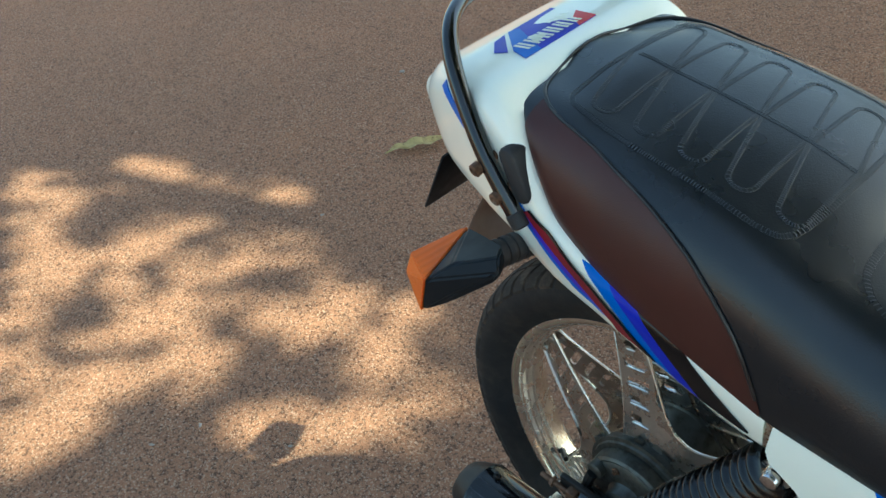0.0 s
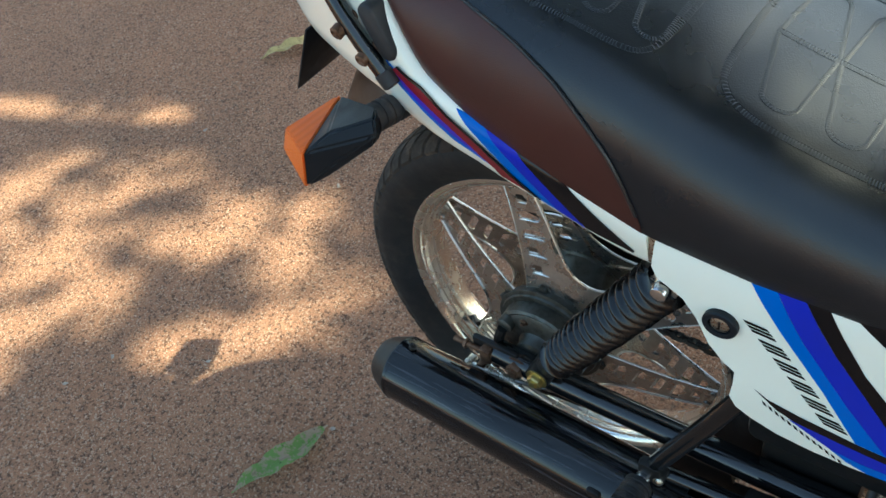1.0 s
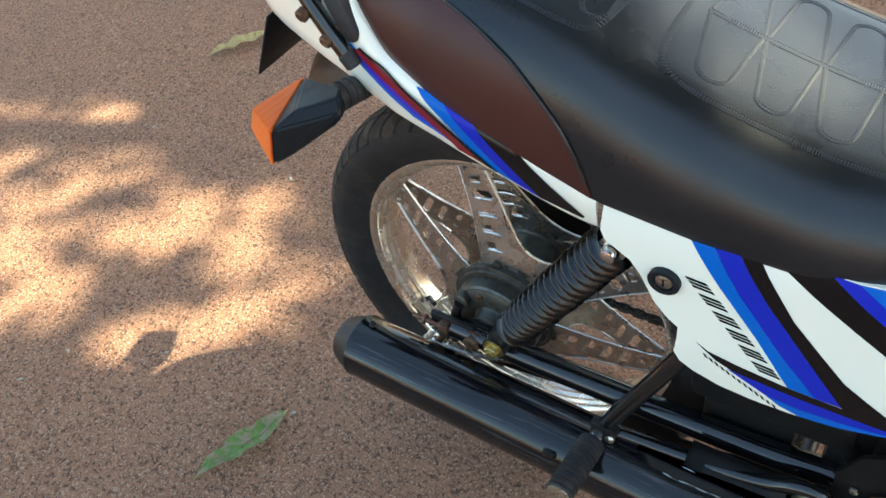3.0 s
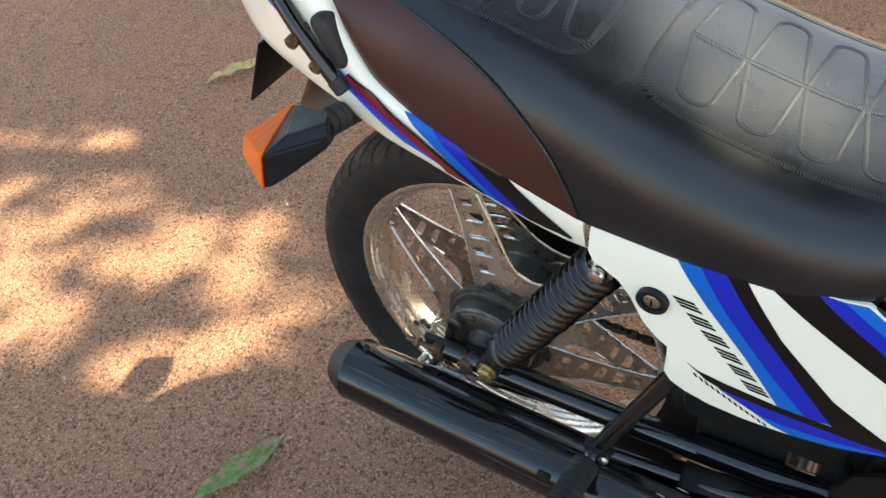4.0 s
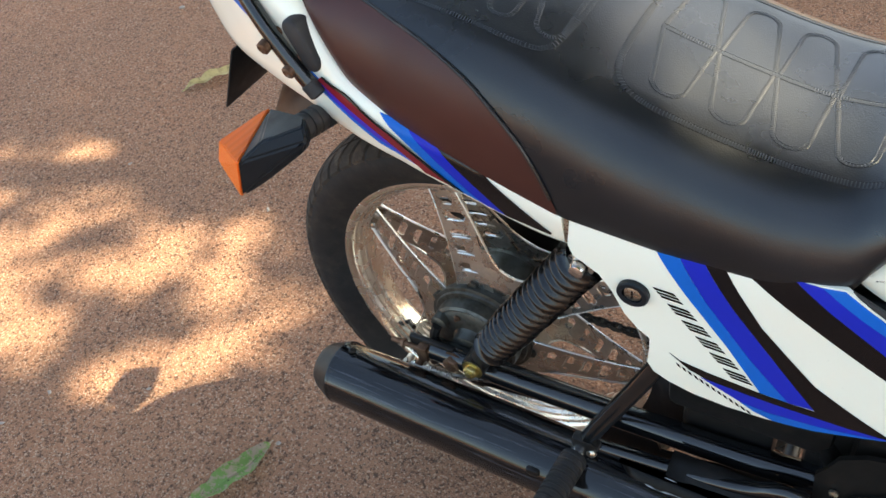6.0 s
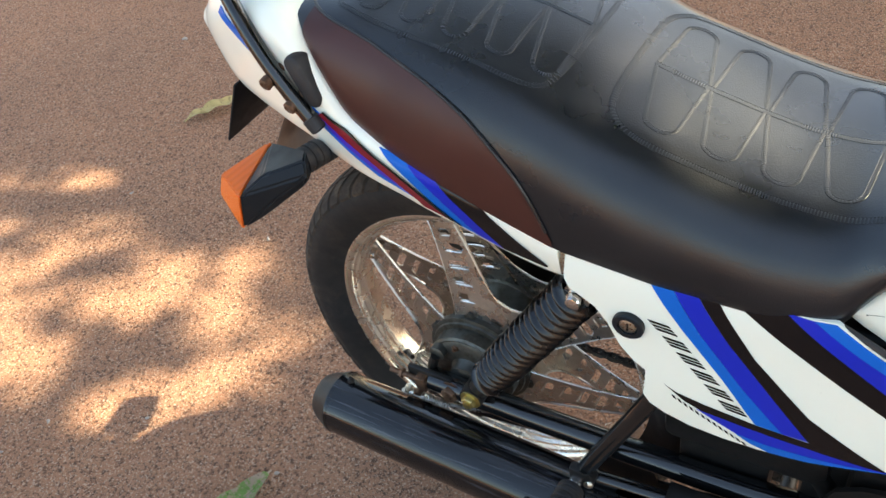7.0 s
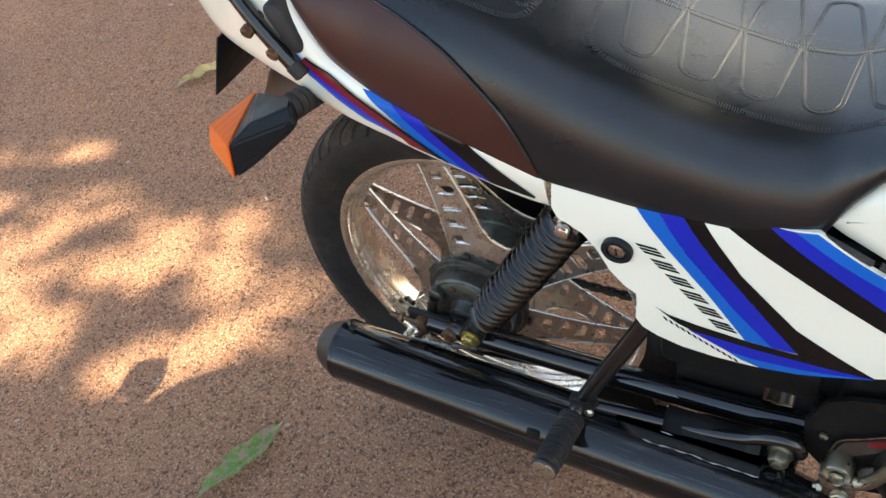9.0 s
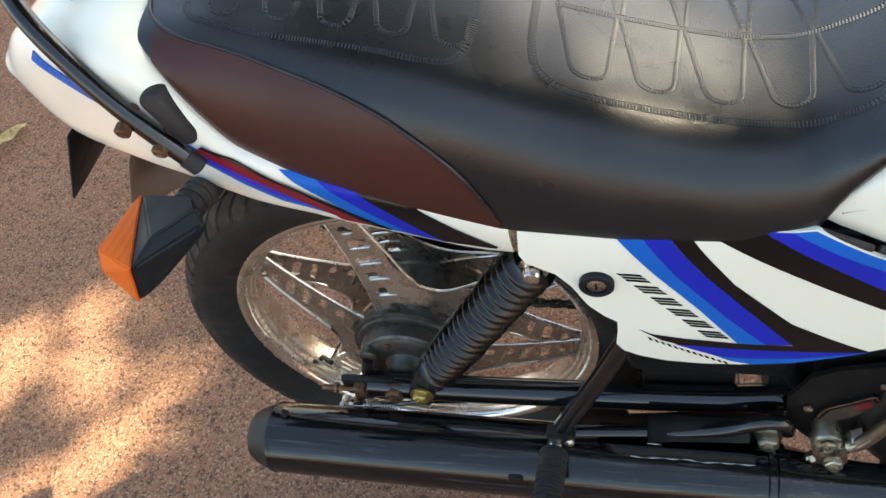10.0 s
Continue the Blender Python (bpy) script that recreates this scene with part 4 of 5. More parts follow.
# silencer
def build_silencer():
    a, b = Vector((-0.198, -0.180, 0.290)), Vector((0.62, -0.176, 0.268))
    way = (b - a).normalized()
    prof = [(0.0, 0.006), (0.001, 0.024), (0.003, 0.031), (0.012, 0.037), (0.030, 0.0445), (0.0325, 0.0462), (0.035, 0.0468), (0.30, 0.0485), (0.52, 0.0485), (0.64, 0.046), (0.69, 0.040), (0.72, 0.033), (0.82, 0.026)]
    cap, prof = prof[:6] + [(0.0350, 0.0468), (0.0360, 0.0440)], [(0.034, 0.0440)] + prof[6:]
    fine = []
    for (d0, r0), (d1, r1) in zip(prof, prof[1:]):
        fine.append((d0, r0))
        if d1 - d0 > 0.05:
            fine += [(d0 + (d1 - d0) * k / 4, r0 + (r1 - r0) * k / 4) for k in (1, 2, 3)]
    fine.append(prof[-1])
    body = part("silencer", lathe(bmesh.new(), fine, a, way, 56), SILENCER, bike, "gloss black silencer with conical end cap")
    part("end_cap", lathe(bmesh.new(), cap, a, way, 56), CAP_BLACK, body, "matt dark end cap")
    part("cap_seam", lathe(bmesh.new(), [(0.0365, 0.0466), (0.0370, 0.0474), (0.0395, 0.0475), (0.0400, 0.0466)], a, way, 56), SILENCER, body)
    part("outlet", lathe(bmesh.new(), [(-0.006, 0.013), (-0.007, 0.015), (0.01, 0.016), (0.01, 0.013)], a + Vector((0, 0, -0.004)), way, 24), RUSTY, body)
    c = a + way * 0.058 + Vector((0, 0.010, 0.047))
    part("cap_screw", hexbolt(bmesh.new(), c, (0, 0.1, 1), 0.0055, 0.006), GRIMY, body)
    # mounting lug under the pillion footrest and the heat plate with worn edges
    part("lug", block(bmesh.new(), (0.170, -0.212, 0.305), (0.02, 0.02, 0.014), None, 0.004), GRIMY, body)
    bm = bmesh.new()
    rows, rim = [], []
    for i in range(29):
        x = 0.268 + 0.178 * i / 28
        front = -0.184 + 0.006 * noise.noise((x * 45, 0, 2)) + 0.02 * max(0.0, (0.29 - x) / 0.022) ** 2
        rows.append([Vector((x, -0.146, 0.330)), Vector((x, -0.160, 0.3345)), Vector((x, -0.176, 0.3345)), Vector((x, (front - 0.176) / 2, 0.332)), Vector((x, front, 0.3245))])
        rim.append(rows[-1][-1] + Vector((0, -0.001, 0)))
    loft(bm, rows, closed=False)
    bmesh.ops.solidify(bm, geom=bm.faces[:], thickness=0.002)
    cover = part("heat_plate", bm, GRIMY, body, "black heat plate with worn ragged edge")
    part("worn_edge", tube(bmesh.new(), rim[6:], [max(0.0002, 0.0007 + 0.0008 * math.sin(i * 1.9)) for i in range(23)], 6), WORN, cover)
    # inner bracket whose lower edge is worn bright
    bm = bmesh.new()
    rows = []
    for i in range(17):
        x = 0.325 + 0.115 * i / 16
        lip = -0.170 + 0.002 * noise.noise((x * 60, 1, 5))
        rows.append([Vector((x, -0.140, 0.349)), Vector((x, -0.156, 0.345)), Vector((x, lip, 0.336 - 0.10 * (x - 0.325)))])
    loft(bm, rows, closed=False)
    bmesh.ops.solidify(bm, geom=bm.faces[:], thickness=0.002)
    inner = part("bracket", bm, GRIMY, body)
    part("worn_edge", tube(bmesh.new(), [r[-1] + Vector((0, -0.0022, -0.0006)) for r in rows], [0.0004 + 0.0007 * abs(math.sin(i * 1.3)) for i in range(17)], 6), WORN, inner)
    for d in (0.66, 0.67):
        part("band", lathe(bmesh.new(), [(d, 0.030), (d, 0.0475), (d + 0.008, 0.0465), (d + 0.008, 0.030)], a, way, 40), SILENCER, body)


build_silencer()


# swing arm, frame, brackets
def build_frame():
    bm = bmesh.new()
    tube(bm, smooth_path([(-0.035, -0.112, 0.331), (0.03, -0.112, 0.330), (0.12, -0.110, 0.327), (0.25, -0.108, 0.328), (0.40, -0.106, 0.333), (0.50, -0.100, 0.338)], 40), 0.0175, 18)
    arm = part("swing_arm", bm, GLOSS, bike, "gloss black swing arm")
    part("arm_end", block(bmesh.new(), (-0.035, -0.115, 0.331), (0.075, 0.010, 0.040), None, 0.004), GRIMY, arm)
    bm = bmesh.new()
    tube(bm, smooth_path([(-0.035, 0.112, 0.331), (0.12, 0.108, 0.320), (0.40, 0.100, 0.324), (0.50, 0.096, 0.330)], 20), 0.0175, 14)
    tube(bm, [(0.490, -0.11, 0.328), (0.490, 0.11, 0.328)], 0.028, 18)
    tube(bm, [(0.36, -0.10, 0.322), (0.36, 0.10, 0.322)], 0.016, 12)
    part("far_arm", bm, GLOSS, arm)
    # axle and adjuster
    part("axle_nut", hexbolt(bmesh.new(), (0.002, -0.121, 0.331), (0, -1, 0), 0.013, 0.012, 0.018), RUSTY, arm)
    bm = bmesh.new()
    tube(bm, [(-0.035, -0.124, 0.334), (-0.098, -0.126, 0.338)], 0.0042, 10)
    hexbolt(bm, (-0.075, -0.1255, 0.3365), (-1, 0, 0.05), 0.008, 0.006)
    block(bm, (-0.045, -0.124, 0.333), (0.016, 0.016, 0.026), None, 0.002)
    part("chain_adjuster", bm, RUSTY, arm)
    # brake rod with return spring and wing nut
    bm = bmesh.new()
    tube(bm, smooth_path([(-0.085, -0.128, 0.296), (-0.03, -0.128, 0.2975), (0.03, -0.118, 0.300), (0.10, -0.100, 0.303)], 20), 0.0032, 8)
    rod = part("brake_rod", bm, STEEL, bike, "thin steel brake rod with spring")
    bm = bmesh.new()
    tube(bm, [Vector((-0.050 + 0.05 * i / 120, -0.128 + 0.0075 * math.cos(i * 0.62), 0.2975 + 0.0075 * math.sin(i * 0.62))) for i in range(121)], 0.0011, 5)
    part("spring", bm, STEEL, rod)
    part("trunnion", lathe(bmesh.new(), [(-0.012, 0.006), (-0.012, 0.008), (0.012, 0.008), (0.012, 0.006)], (-0.058, -0.118, 0.297), (0, 1, 0), 16), RUSTY, rod)
    part("wing_nut", block(bmesh.new(), (-0.078, -0.128, 0.296), (0.012, 0.026, 0.010), None, 0.003), STEEL, rod)

    # black frame body behind the panel
    bm = bmesh.new()
    for sg in (-1, 1):
        tube(bm, smooth_path([(-0.20, sg * 0.075, 0.80), (0.0, sg * 0.10, 0.755), (0.20, sg * 0.115, 0.690), (0.42, sg * 0.115, 0.660), (0.6, sg * 0.10, 0.66)], 30), 0.014, 12)
        tube(bm, smooth_path([(0.22, sg * 0.115, 0.680), (0.31, sg * 0.100, 0.58), (0.42, sg * 0.090, 0.47), (0.485, sg * 0.090, 0.385), (0.50, sg * 0.090, 0.35)], 20), 0.015, 12)
    block(bm, (0.488, 0, 0.40), (0.058, 0.19, 0.18), None, 0.01)
    frame_ob = part("main_frame", bm, GRIMY, bike, "grimy black tube frame")
    # black block added to fill the dark interior behind the panel
    bm = bmesh.new()
    block(bm, (0.44, 0.0, 0.580), (0.29, 0.24, 0.18), None, 0.02)
    part("upper_dark_filler", bm, GRIMY, frame_ob)
    # black plate added to darken the gap below the swing arm
    filler_plate = sheet(bmesh.new(), [(0.215, 0.262), (0.480, 0.262), (0.480, 0.338), (0.425, 0.3275), (0.352, 0.3095), (0.302, 0.2995), (0.295, 0.322), (0.215, 0.322)], lambda x, z: -0.120, 0.004, 0.05)
    part("filler_plate", filler_plate, GRIMY, frame_ob)
    # inner mudguard in front of the wheel
    bm = bmesh.new()
    rows = []
    for i in range(30):
        a = radians(-12 + 112 * i / 29)
        r = 0.362 + 0.02 * max(0, math.sin(a))
        rows.append([AXLE + Vector((math.cos(a) * (r - 0.012 * abs(v) ** 2), v * 0.072, math.sin(a) * (r - 0.012 * abs(v) ** 2))) for v in (-1, -0.9, -0.5, 0, 0.5, 0.9, 1)])
    loft(bm, rows, closed=False)
    bmesh.ops.solidify(bm, geom=bm.faces[:], thickness=0.003)
    part("mudguard", bm, GRIMY, bike, "black plastic rear mudguard")

    # footrest hanger and bracket tubes
    bm = bmesh.new()
    tube(bm, smooth_path([(0.335, -0.118, 0.585), (0.314, -0.135, 0.535), (0.280, -0.154, 0.465), (0.240, -0.165, 0.382), (0.222, -0.168, 0.342)], 24), 0.0112, 16)
    hang = part("footrest_hanger", bm, GLOSS, bike, "gloss black pillion footrest hanger")
    bm = bmesh.new()
    tube(bm, smooth_path([(0.222, -0.164, 0.332), (0.30, -0.158, 0.332), (0.38, -0.153, 0.336), (0.42, -0.150, 0.344), (0.445, -0.149, 0.357), (0.464, -0.148, 0.362), (0.477, -0.147, 0.355), (0.482, -0.146, 0.338)], 40), [0.0095] * 30 + [0.0095 - 0.0001 * i for i in range(10)], 12)
    part("lower_tube", bm, GLOSS, hang)
    part("mount_bolt", hexbolt(bmesh.new(), (0.461, -0.148, 0.330), (0, -1, 0), 0.0125, 0.016, 0.016), AGED, hang, "plated hex bolt")
    part("bolt_tab", block(bmesh.new(), (0.460, -0.144, 0.333), (0.036, 0.006, 0.040), None, 0.006), GRIMY, hang)
    bm = bmesh.new()
    block(bm, (0.222, -0.172, 0.338), (0.030, 0.016, 0.034), None, 0.005)
    tube(bm, [(0.232, -0.178, 0.345), (0.232, -0.166, 0.345)], 0.010, 12)
    part("clevis", bm, GRIMY, hang)
    part("clevis_pin", lathe(bmesh.new(), [(0, 0.0065), (0.003, 0.006), (0.005, 0.003)], (0.234, -0.178, 0.335), (0.2, -1, 0.2), 14), STEEL, hang)
    # peg: chrome stub, ribbed rubber, metal end disc
    p, q = Vector((0.217, -0.166, 0.328)), Vector((0.214, -0.277, 0.340))
    way = (q - p).normalized()
    ln = (q - p).length
    peg = part("footrest", tube(bmesh.new(), [p, p + way * 0.3 * ln], 0.0095, 18), CHROME, bike, "pillion footrest with ribbed black rubber")
    prof = [(0.22 * ln, 0.012), (0.225 * ln, 0.0165)]
    for i in range(9):
        d = (0.24 + 0.082 * i) * ln
        prof += [(d, 0.0172), (d + 0.005, 0.0176), (d + 0.0055, 0.0152), (d + 0.0072, 0.0152)]
    prof += [(0.985 * ln, 0.0172), (ln, 0.0165)]
    part("rubber", lathe(bmesh.new(), prof, p, way, 28), SOFT_RUBBER, peg)
    part("end_disc", lathe(bmesh.new(), [(ln - 0.001, 0.0150), (ln + 0.002, 0.0148), (ln + 0.003, 0.012), (ln + 0.0035, 0.002)], p, way, 28), STEEL, peg)

    # chain on the far side, with links
    for z0, z1, nm in ((0.385, 0.376, "chain"), (0.274, 0.266, "chain")):
        bm = bmesh.new()
        n = 44
        for i in range(n):
            x = -0.02 + 0.53 * i / n
            z = z0 + (z1 - z0) * i / n
            for off in (-0.0045, 0.0045):
                block(bm, (x + 0.006, 0.068 + off * (1 if i % 2 else 0.55), z), (0.0145, 0.0018, 0.0092), None, 0)
            lathe(bm, [(-0.005, 0.0042), (0.005, 0.0042)], (x, 0.068, z), (0, 1, 0), 8)
        part(nm, bm, GRIMY, bike, "greasy drive chain", smooth=False)
    guard = sheet(bmesh.new(), [(-0.137, 0.420), (-0.105, 0.393), (-0.05, 0.382), (0.0, 0.366), (0.06, 0.362), (0.11, 0.380), (0.25, 0.386), (0.42, 0.392), (0.42, 0.455), (0.25, 0.458), (0.10, 0.455), (0.03, 0.450), (-0.04, 0.442), (-0.09, 0.433)], lambda x, z: 0.088, 0.003, 0.03)
    part("chain_guard", guard, GRIMY, bike, "black pressed chain guard")
    part("sprocket", lathe(bmesh.new(), [(0.060, 0.03), (0.060, 0.060), (0.065, 0.060), (0.065, 0.03)], AXLE, (0, 1, 0), 40), GRIMY, bike)


build_frame()


# engine side with cover, kick lever and pedal
def build_engine():
    bm = bmesh.new()
    lathe(bm, [(-0.02, 0.115), (0.055, 0.112), (0.066, 0.104), (0.071, 0.090), (0.072, 0.02)], (0.665, -0.075, 0.345), (0, -1, 0), 48)
    block(bm, (0.72, 0.0, 0.36), (0.36, 0.22, 0.22), None, 0.02)
    engine = part("engine", bm, GRIMY, bike, "grimy black engine with round side cover")
    bm = bmesh.new()
    lathe(bm, [(0, 0.066), (0.008, 0.064), (0.011, 0.055), (0.012, 0.01)], (0.655, -0.146, 0.285), (0, -1, 0), 40)
    part("side_cover", bm, GRIMY, engine)
    bm = bmesh.new()
    sheet(bm, [(0.486, 0.400), (0.496, 0.428), (0.520, 0.446), (0.60, 0.470), (0.66, 0.46), (0.66, 0.40), (0.625, 0.310), (0.590, 0.282), (0.560, 0.272), (0.535, 0.268), (0.521, 0.278), (0.500, 0.305), (0.482, 0.326), (0.478, 0.385)], lambda x, z: -0.128, 0.006, 0.05)
    bracket = part("pivot_plate", bm, DULL_BLACK, bike, "black pivot plate with small screws")
    for x, z in ((0.501, 0.367), (0.570, 0.424), (0.645, 0.45)):
        part("screw", lathe(bmesh.new(), [(0, 0.0055), (0.003, 0.005), (0.004, 0.002)], (x, -0.130, z), (0, -1, 0), 14), STEEL, bracket)
    # a pressed cover with a rolled upper edge and a notch round the screw carries the label
    edge = [(0.510, 0.338), (0.513, 0.358), (0.520, 0.374), (0.542, 0.390), (0.562, 0.405), (0.568, 0.398), (0.577, 0.391), (0.586, 0.400), (0.592, 0.416)]
    bm = sheet(bmesh.new(), edge + [(0.640, 0.416), (0.640, 0.345), (0.58, 0.345), (0.54, 0.334)], lambda x, z: -0.1335, 0.005, 0.05)
    shell = part("cover", bm, DULL_BLACK, bracket)
    part("rolled_edge", tube(bmesh.new(), smooth_path([(x, -0.134, z) for x, z in edge], 40), [0.0007 + 0.0005 * abs(math.sin(i * 0.9)) for i in range(40)], 8), RUSTY, shell)
    bm = sheet(bmesh.new(), [(0.514, 0.342), (0.517, 0.357), (0.523, 0.3725), (0.543, 0.3875), (0.561, 0.4015), (0.567, 0.393), (0.560, 0.375), (0.542, 0.357), (0.528, 0.345)], lambda x, z: -0.1352, 0.0008, 0.05)
    label = part("caution_label", bm, LABEL, bracket, "small worn brown and red label")
    bm = sheet(bmesh.new(), [(0.545, 0.3870), (0.560, 0.3990), (0.565, 0.3920), (0.560, 0.3850), (0.546, 0.3790)], lambda x, z: -0.1360, 0.0005, 0.05)
    part("label_mark", bm, DULL_RED, label)
    # kick lever: boss with its bolt, split clamp below with a cross bolt, flat worn arm
    boss = part("kick_lever", lathe(bmesh.new(), [(-0.016, 0.0160), (0.008, 0.0165), (0.011, 0.0150), (0.0115, 0.004)], (0.524, -0.147, 0.337), (0, -1, 0), 32), AGED, bike, "worn chrome kick lever")
    part("boss_bolt", hexbolt(bmesh.new(), (0.524, -0.1585, 0.337), (0, -1, 0), 0.0090, 0.005), AGED, boss)
    bm = sheet(bmesh.new(), [(0.505, 0.338), (0.508, 0.325), (0.518, 0.316), (0.533, 0.316), (0.546, 0.327), (0.562, 0.345), (0.557, 0.356), (0.545, 0.346), (0.538, 0.330), (0.526, 0.323), (0.514, 0.328)], lambda x, z: -0.163, 0.018, 0.004)
    part("collar", bm, CHROME, boss)
    bm = sheet(bmesh.new(), [(0.509, 0.325), (0.511, 0.304), (0.522, 0.298), (0.543, 0.300), (0.547, 0.312), (0.545, 0.326), (0.530, 0.318)], lambda x, z: -0.167, 0.016, 0.004)
    clamp = part("clamp", bm, RUSTY, boss)
    part("clamp_bolt", hexbolt(bmesh.new(), (0.532, -0.1675, 0.311), (0, -1, 0.1), 0.0105, 0.007, 0.012), AGED, clamp)
    part("clamp_nut", hexbolt(bmesh.new(), (0.512, -0.163, 0.314), (-1, -0.3, 0), 0.0075, 0.007), AGED, clamp)
    bm = bmesh.new()
    line = smooth_path([(0.546, -0.158, 0.336), (0.558, -0.159, 0.350), (0.578, -0.160, 0.402), (0.616, -0.162, 0.494), (0.640, -0.164, 0.548)], 24)
    tube(bm, line, [0.0084 - 0.0001 * i for i in range(24)], 14)
    part("arm", bm, AGED, boss, "dull worn steel arm")
    part("rubbed_ridge", tube(bmesh.new(), [p + Vector((-0.003, -0.0066, 0.003)) for p in line[2:9]], [0.0006, 0.0014, 0.0022, 0.0024, 0.0020, 0.0012, 0.0005], 8), CHROME, boss)
    part("arm_pin", lathe(bmesh.new(), [(-0.014, 0.008), (0.012, 0.008), (0.014, 0.006)], (0.622, -0.158, 0.504), (0.4, -0.5, 0.8), 16), CHROME, boss)
    part("red_reflector", block(bmesh.new(), (0.600, -0.150, 0.350), (0.013, 0.004, 0.007), None, 0.0015), DULL_RED, engine)
    # centre stand
    bm = bmesh.new()
    for sg in (-1, 1):
        tube(bm, smooth_path([(0.47, sg * 0.10, 0.27), (0.44, sg * 0.12, 0.14), (0.41, sg * 0.145, 0.012)], 16), 0.013, 12)
    tube(bm, [(0.44, -0.12, 0.14), (0.44, 0.12, 0.14)], 0.011, 12)
    stand = part("centre_stand", bm, GRIMY, bike, "black tube centre stand")
    for sg in (-1, 1):
        part("foot", block(bmesh.new(), (0.405, sg * 0.147, 0.006), (0.07, 0.03, 0.010), None, 0.003), GRIMY, stand)
    # another black block added, so that the space under the panel stays dark
    bm = bmesh.new()
    block(bm, (0.394, 0.0, 0.455), (0.188, 0.21, 0.145), None, 0.012)
    part("lower_dark_filler", bm, GRIMY, bike)
    part("battery_tray", block(bmesh.new(), (0.372, 0.0, 0.360), (0.112, 0.18, 0.09), None, 0.010), GRIMY, bike)
    # dark filler block added behind the pivot plate
    part("rear_dark_filler", block(bmesh.new(), (0.560, 0.0, 0.425), (0.110, 0.22, 0.22), None, 0.014), DULL_BLACK, bike)
    # the front of the motorcycle rests on its front wheel, out of sight ahead
    bm = bmesh.new()
    c = Vector((1.22, 0, 0.302))
    ringp = [(-0.035, 0.235), (-0.042, 0.262), (-0.034, 0.288), (0, 0.300), (0.034, 0.288), (0.042, 0.262), (0.035, 0.235)]
    rows = [[c + Vector((math.cos(a) * r, d, math.sin(a) * r)) for d, r in ringp] for a in (2 * math.pi * k / 48 for k in range(49))]
    loft(bm, rows, closed=True, caps=False)
    part("front_tyre", bm, RUBBER, bike)
    bm = bmesh.new()
    for sg in (-1, 1):
        tube(bm, [(1.22, sg * 0.075, 0.302), (0.98, sg * 0.075, 0.86)], 0.018, 12)
    tube(bm, [(0.70, 0, 0.74), (1.00, 0, 0.80)], 0.03, 12)
    tube(bm, [(0.82, 0, 0.40), (1.00, 0, 0.76)], 0.025, 12)
    part("front_fork", bm, GRIMY, bike)


build_engine()


# grab bar on both flanks, closed behind the deck
def build_grab_bar():
    def side(sg):
        return [(-0.062, sg * 0.160, 0.800), (-0.085, sg * 0.159, 0.832), (-0.110, sg * 0.155, 0.866), (-0.138, sg * 0.145, 0.902), (-0.164, sg * 0.131, 0.932), (-0.187, sg * 0.110, 0.950)]
    path = side(-1) + [(-0.206, -0.083, 0.957), (-0.222, -0.048, 0.958), (-0.227, 0.0, 0.958), (-0.222, 0.048, 0.958), (-0.206, 0.083, 0.957)] + side(1)[::-1]
    bar = part("grab_bar", tube(bmesh.new(), smooth_path(path, 90), 0.0088, 18), GLOSS, bike, "gloss black tubular grab bar")
    for sg in (-1, 1):
        d = Vector((0.023, 0, -0.032)).normalized()
        e = Vector(side(sg)[0])
        part("end_cap", lathe(bmesh.new(), [(-0.012, 0.0090), (-0.011, 0.0099), (0.003, 0.0098), (0.005, 0.007)], e, d, 18), SOFT_RUBBER, bar)
        # rubber pad between bar and cowl
        bm = bmesh.new()
        rings = []
        c = Vector((-0.068, sg * 0.150, 0.850))
        u, v, n = Vector((0.36, 0, -0.93)).normalized(), Vector((0.93, 0, 0.36)).normalized(), Vector((0, sg, 0))
        for lift, k in ((-0.02, 1.0), (0.0055, 1.0), (0.0075, 0.93), (0.0085, 0.8)):
            ring = []
            for i in range(28):
                a = 2 * math.pi * i / 28
                ring.append(c + u * (0.019 * (1 if math.cos(a) > 0 else -1) + 0.011 * k * math.cos(a)) + v * 0.0105 * k * math.sin(a) + n * lift)
            rings.append(ring)
        loft(bm, rings)
        part("pad", bm, SOFT_RUBBER, bar, "black rubber mounting pad")
        for x, z in ((-0.106, 0.852), (-0.082, 0.828)):
            bm = tube(bmesh.new(), [(x + 0.006, sg * 0.146, z + 0.006), (x - 0.001, sg * 0.166, z - 0.002)], 0.0050, 12)
            lathe(bm, [(0, 0.0072), (0.008, 0.0072), (0.0095, 0.005), (0.0075, 0.0035), (0.0075, 0.0005)], (x - 0.001, sg * 0.163, z - 0.002), (-0.1, sg, -0.25), 18)
            part("bolt", bm, RUSTY, bar)


build_grab_bar()


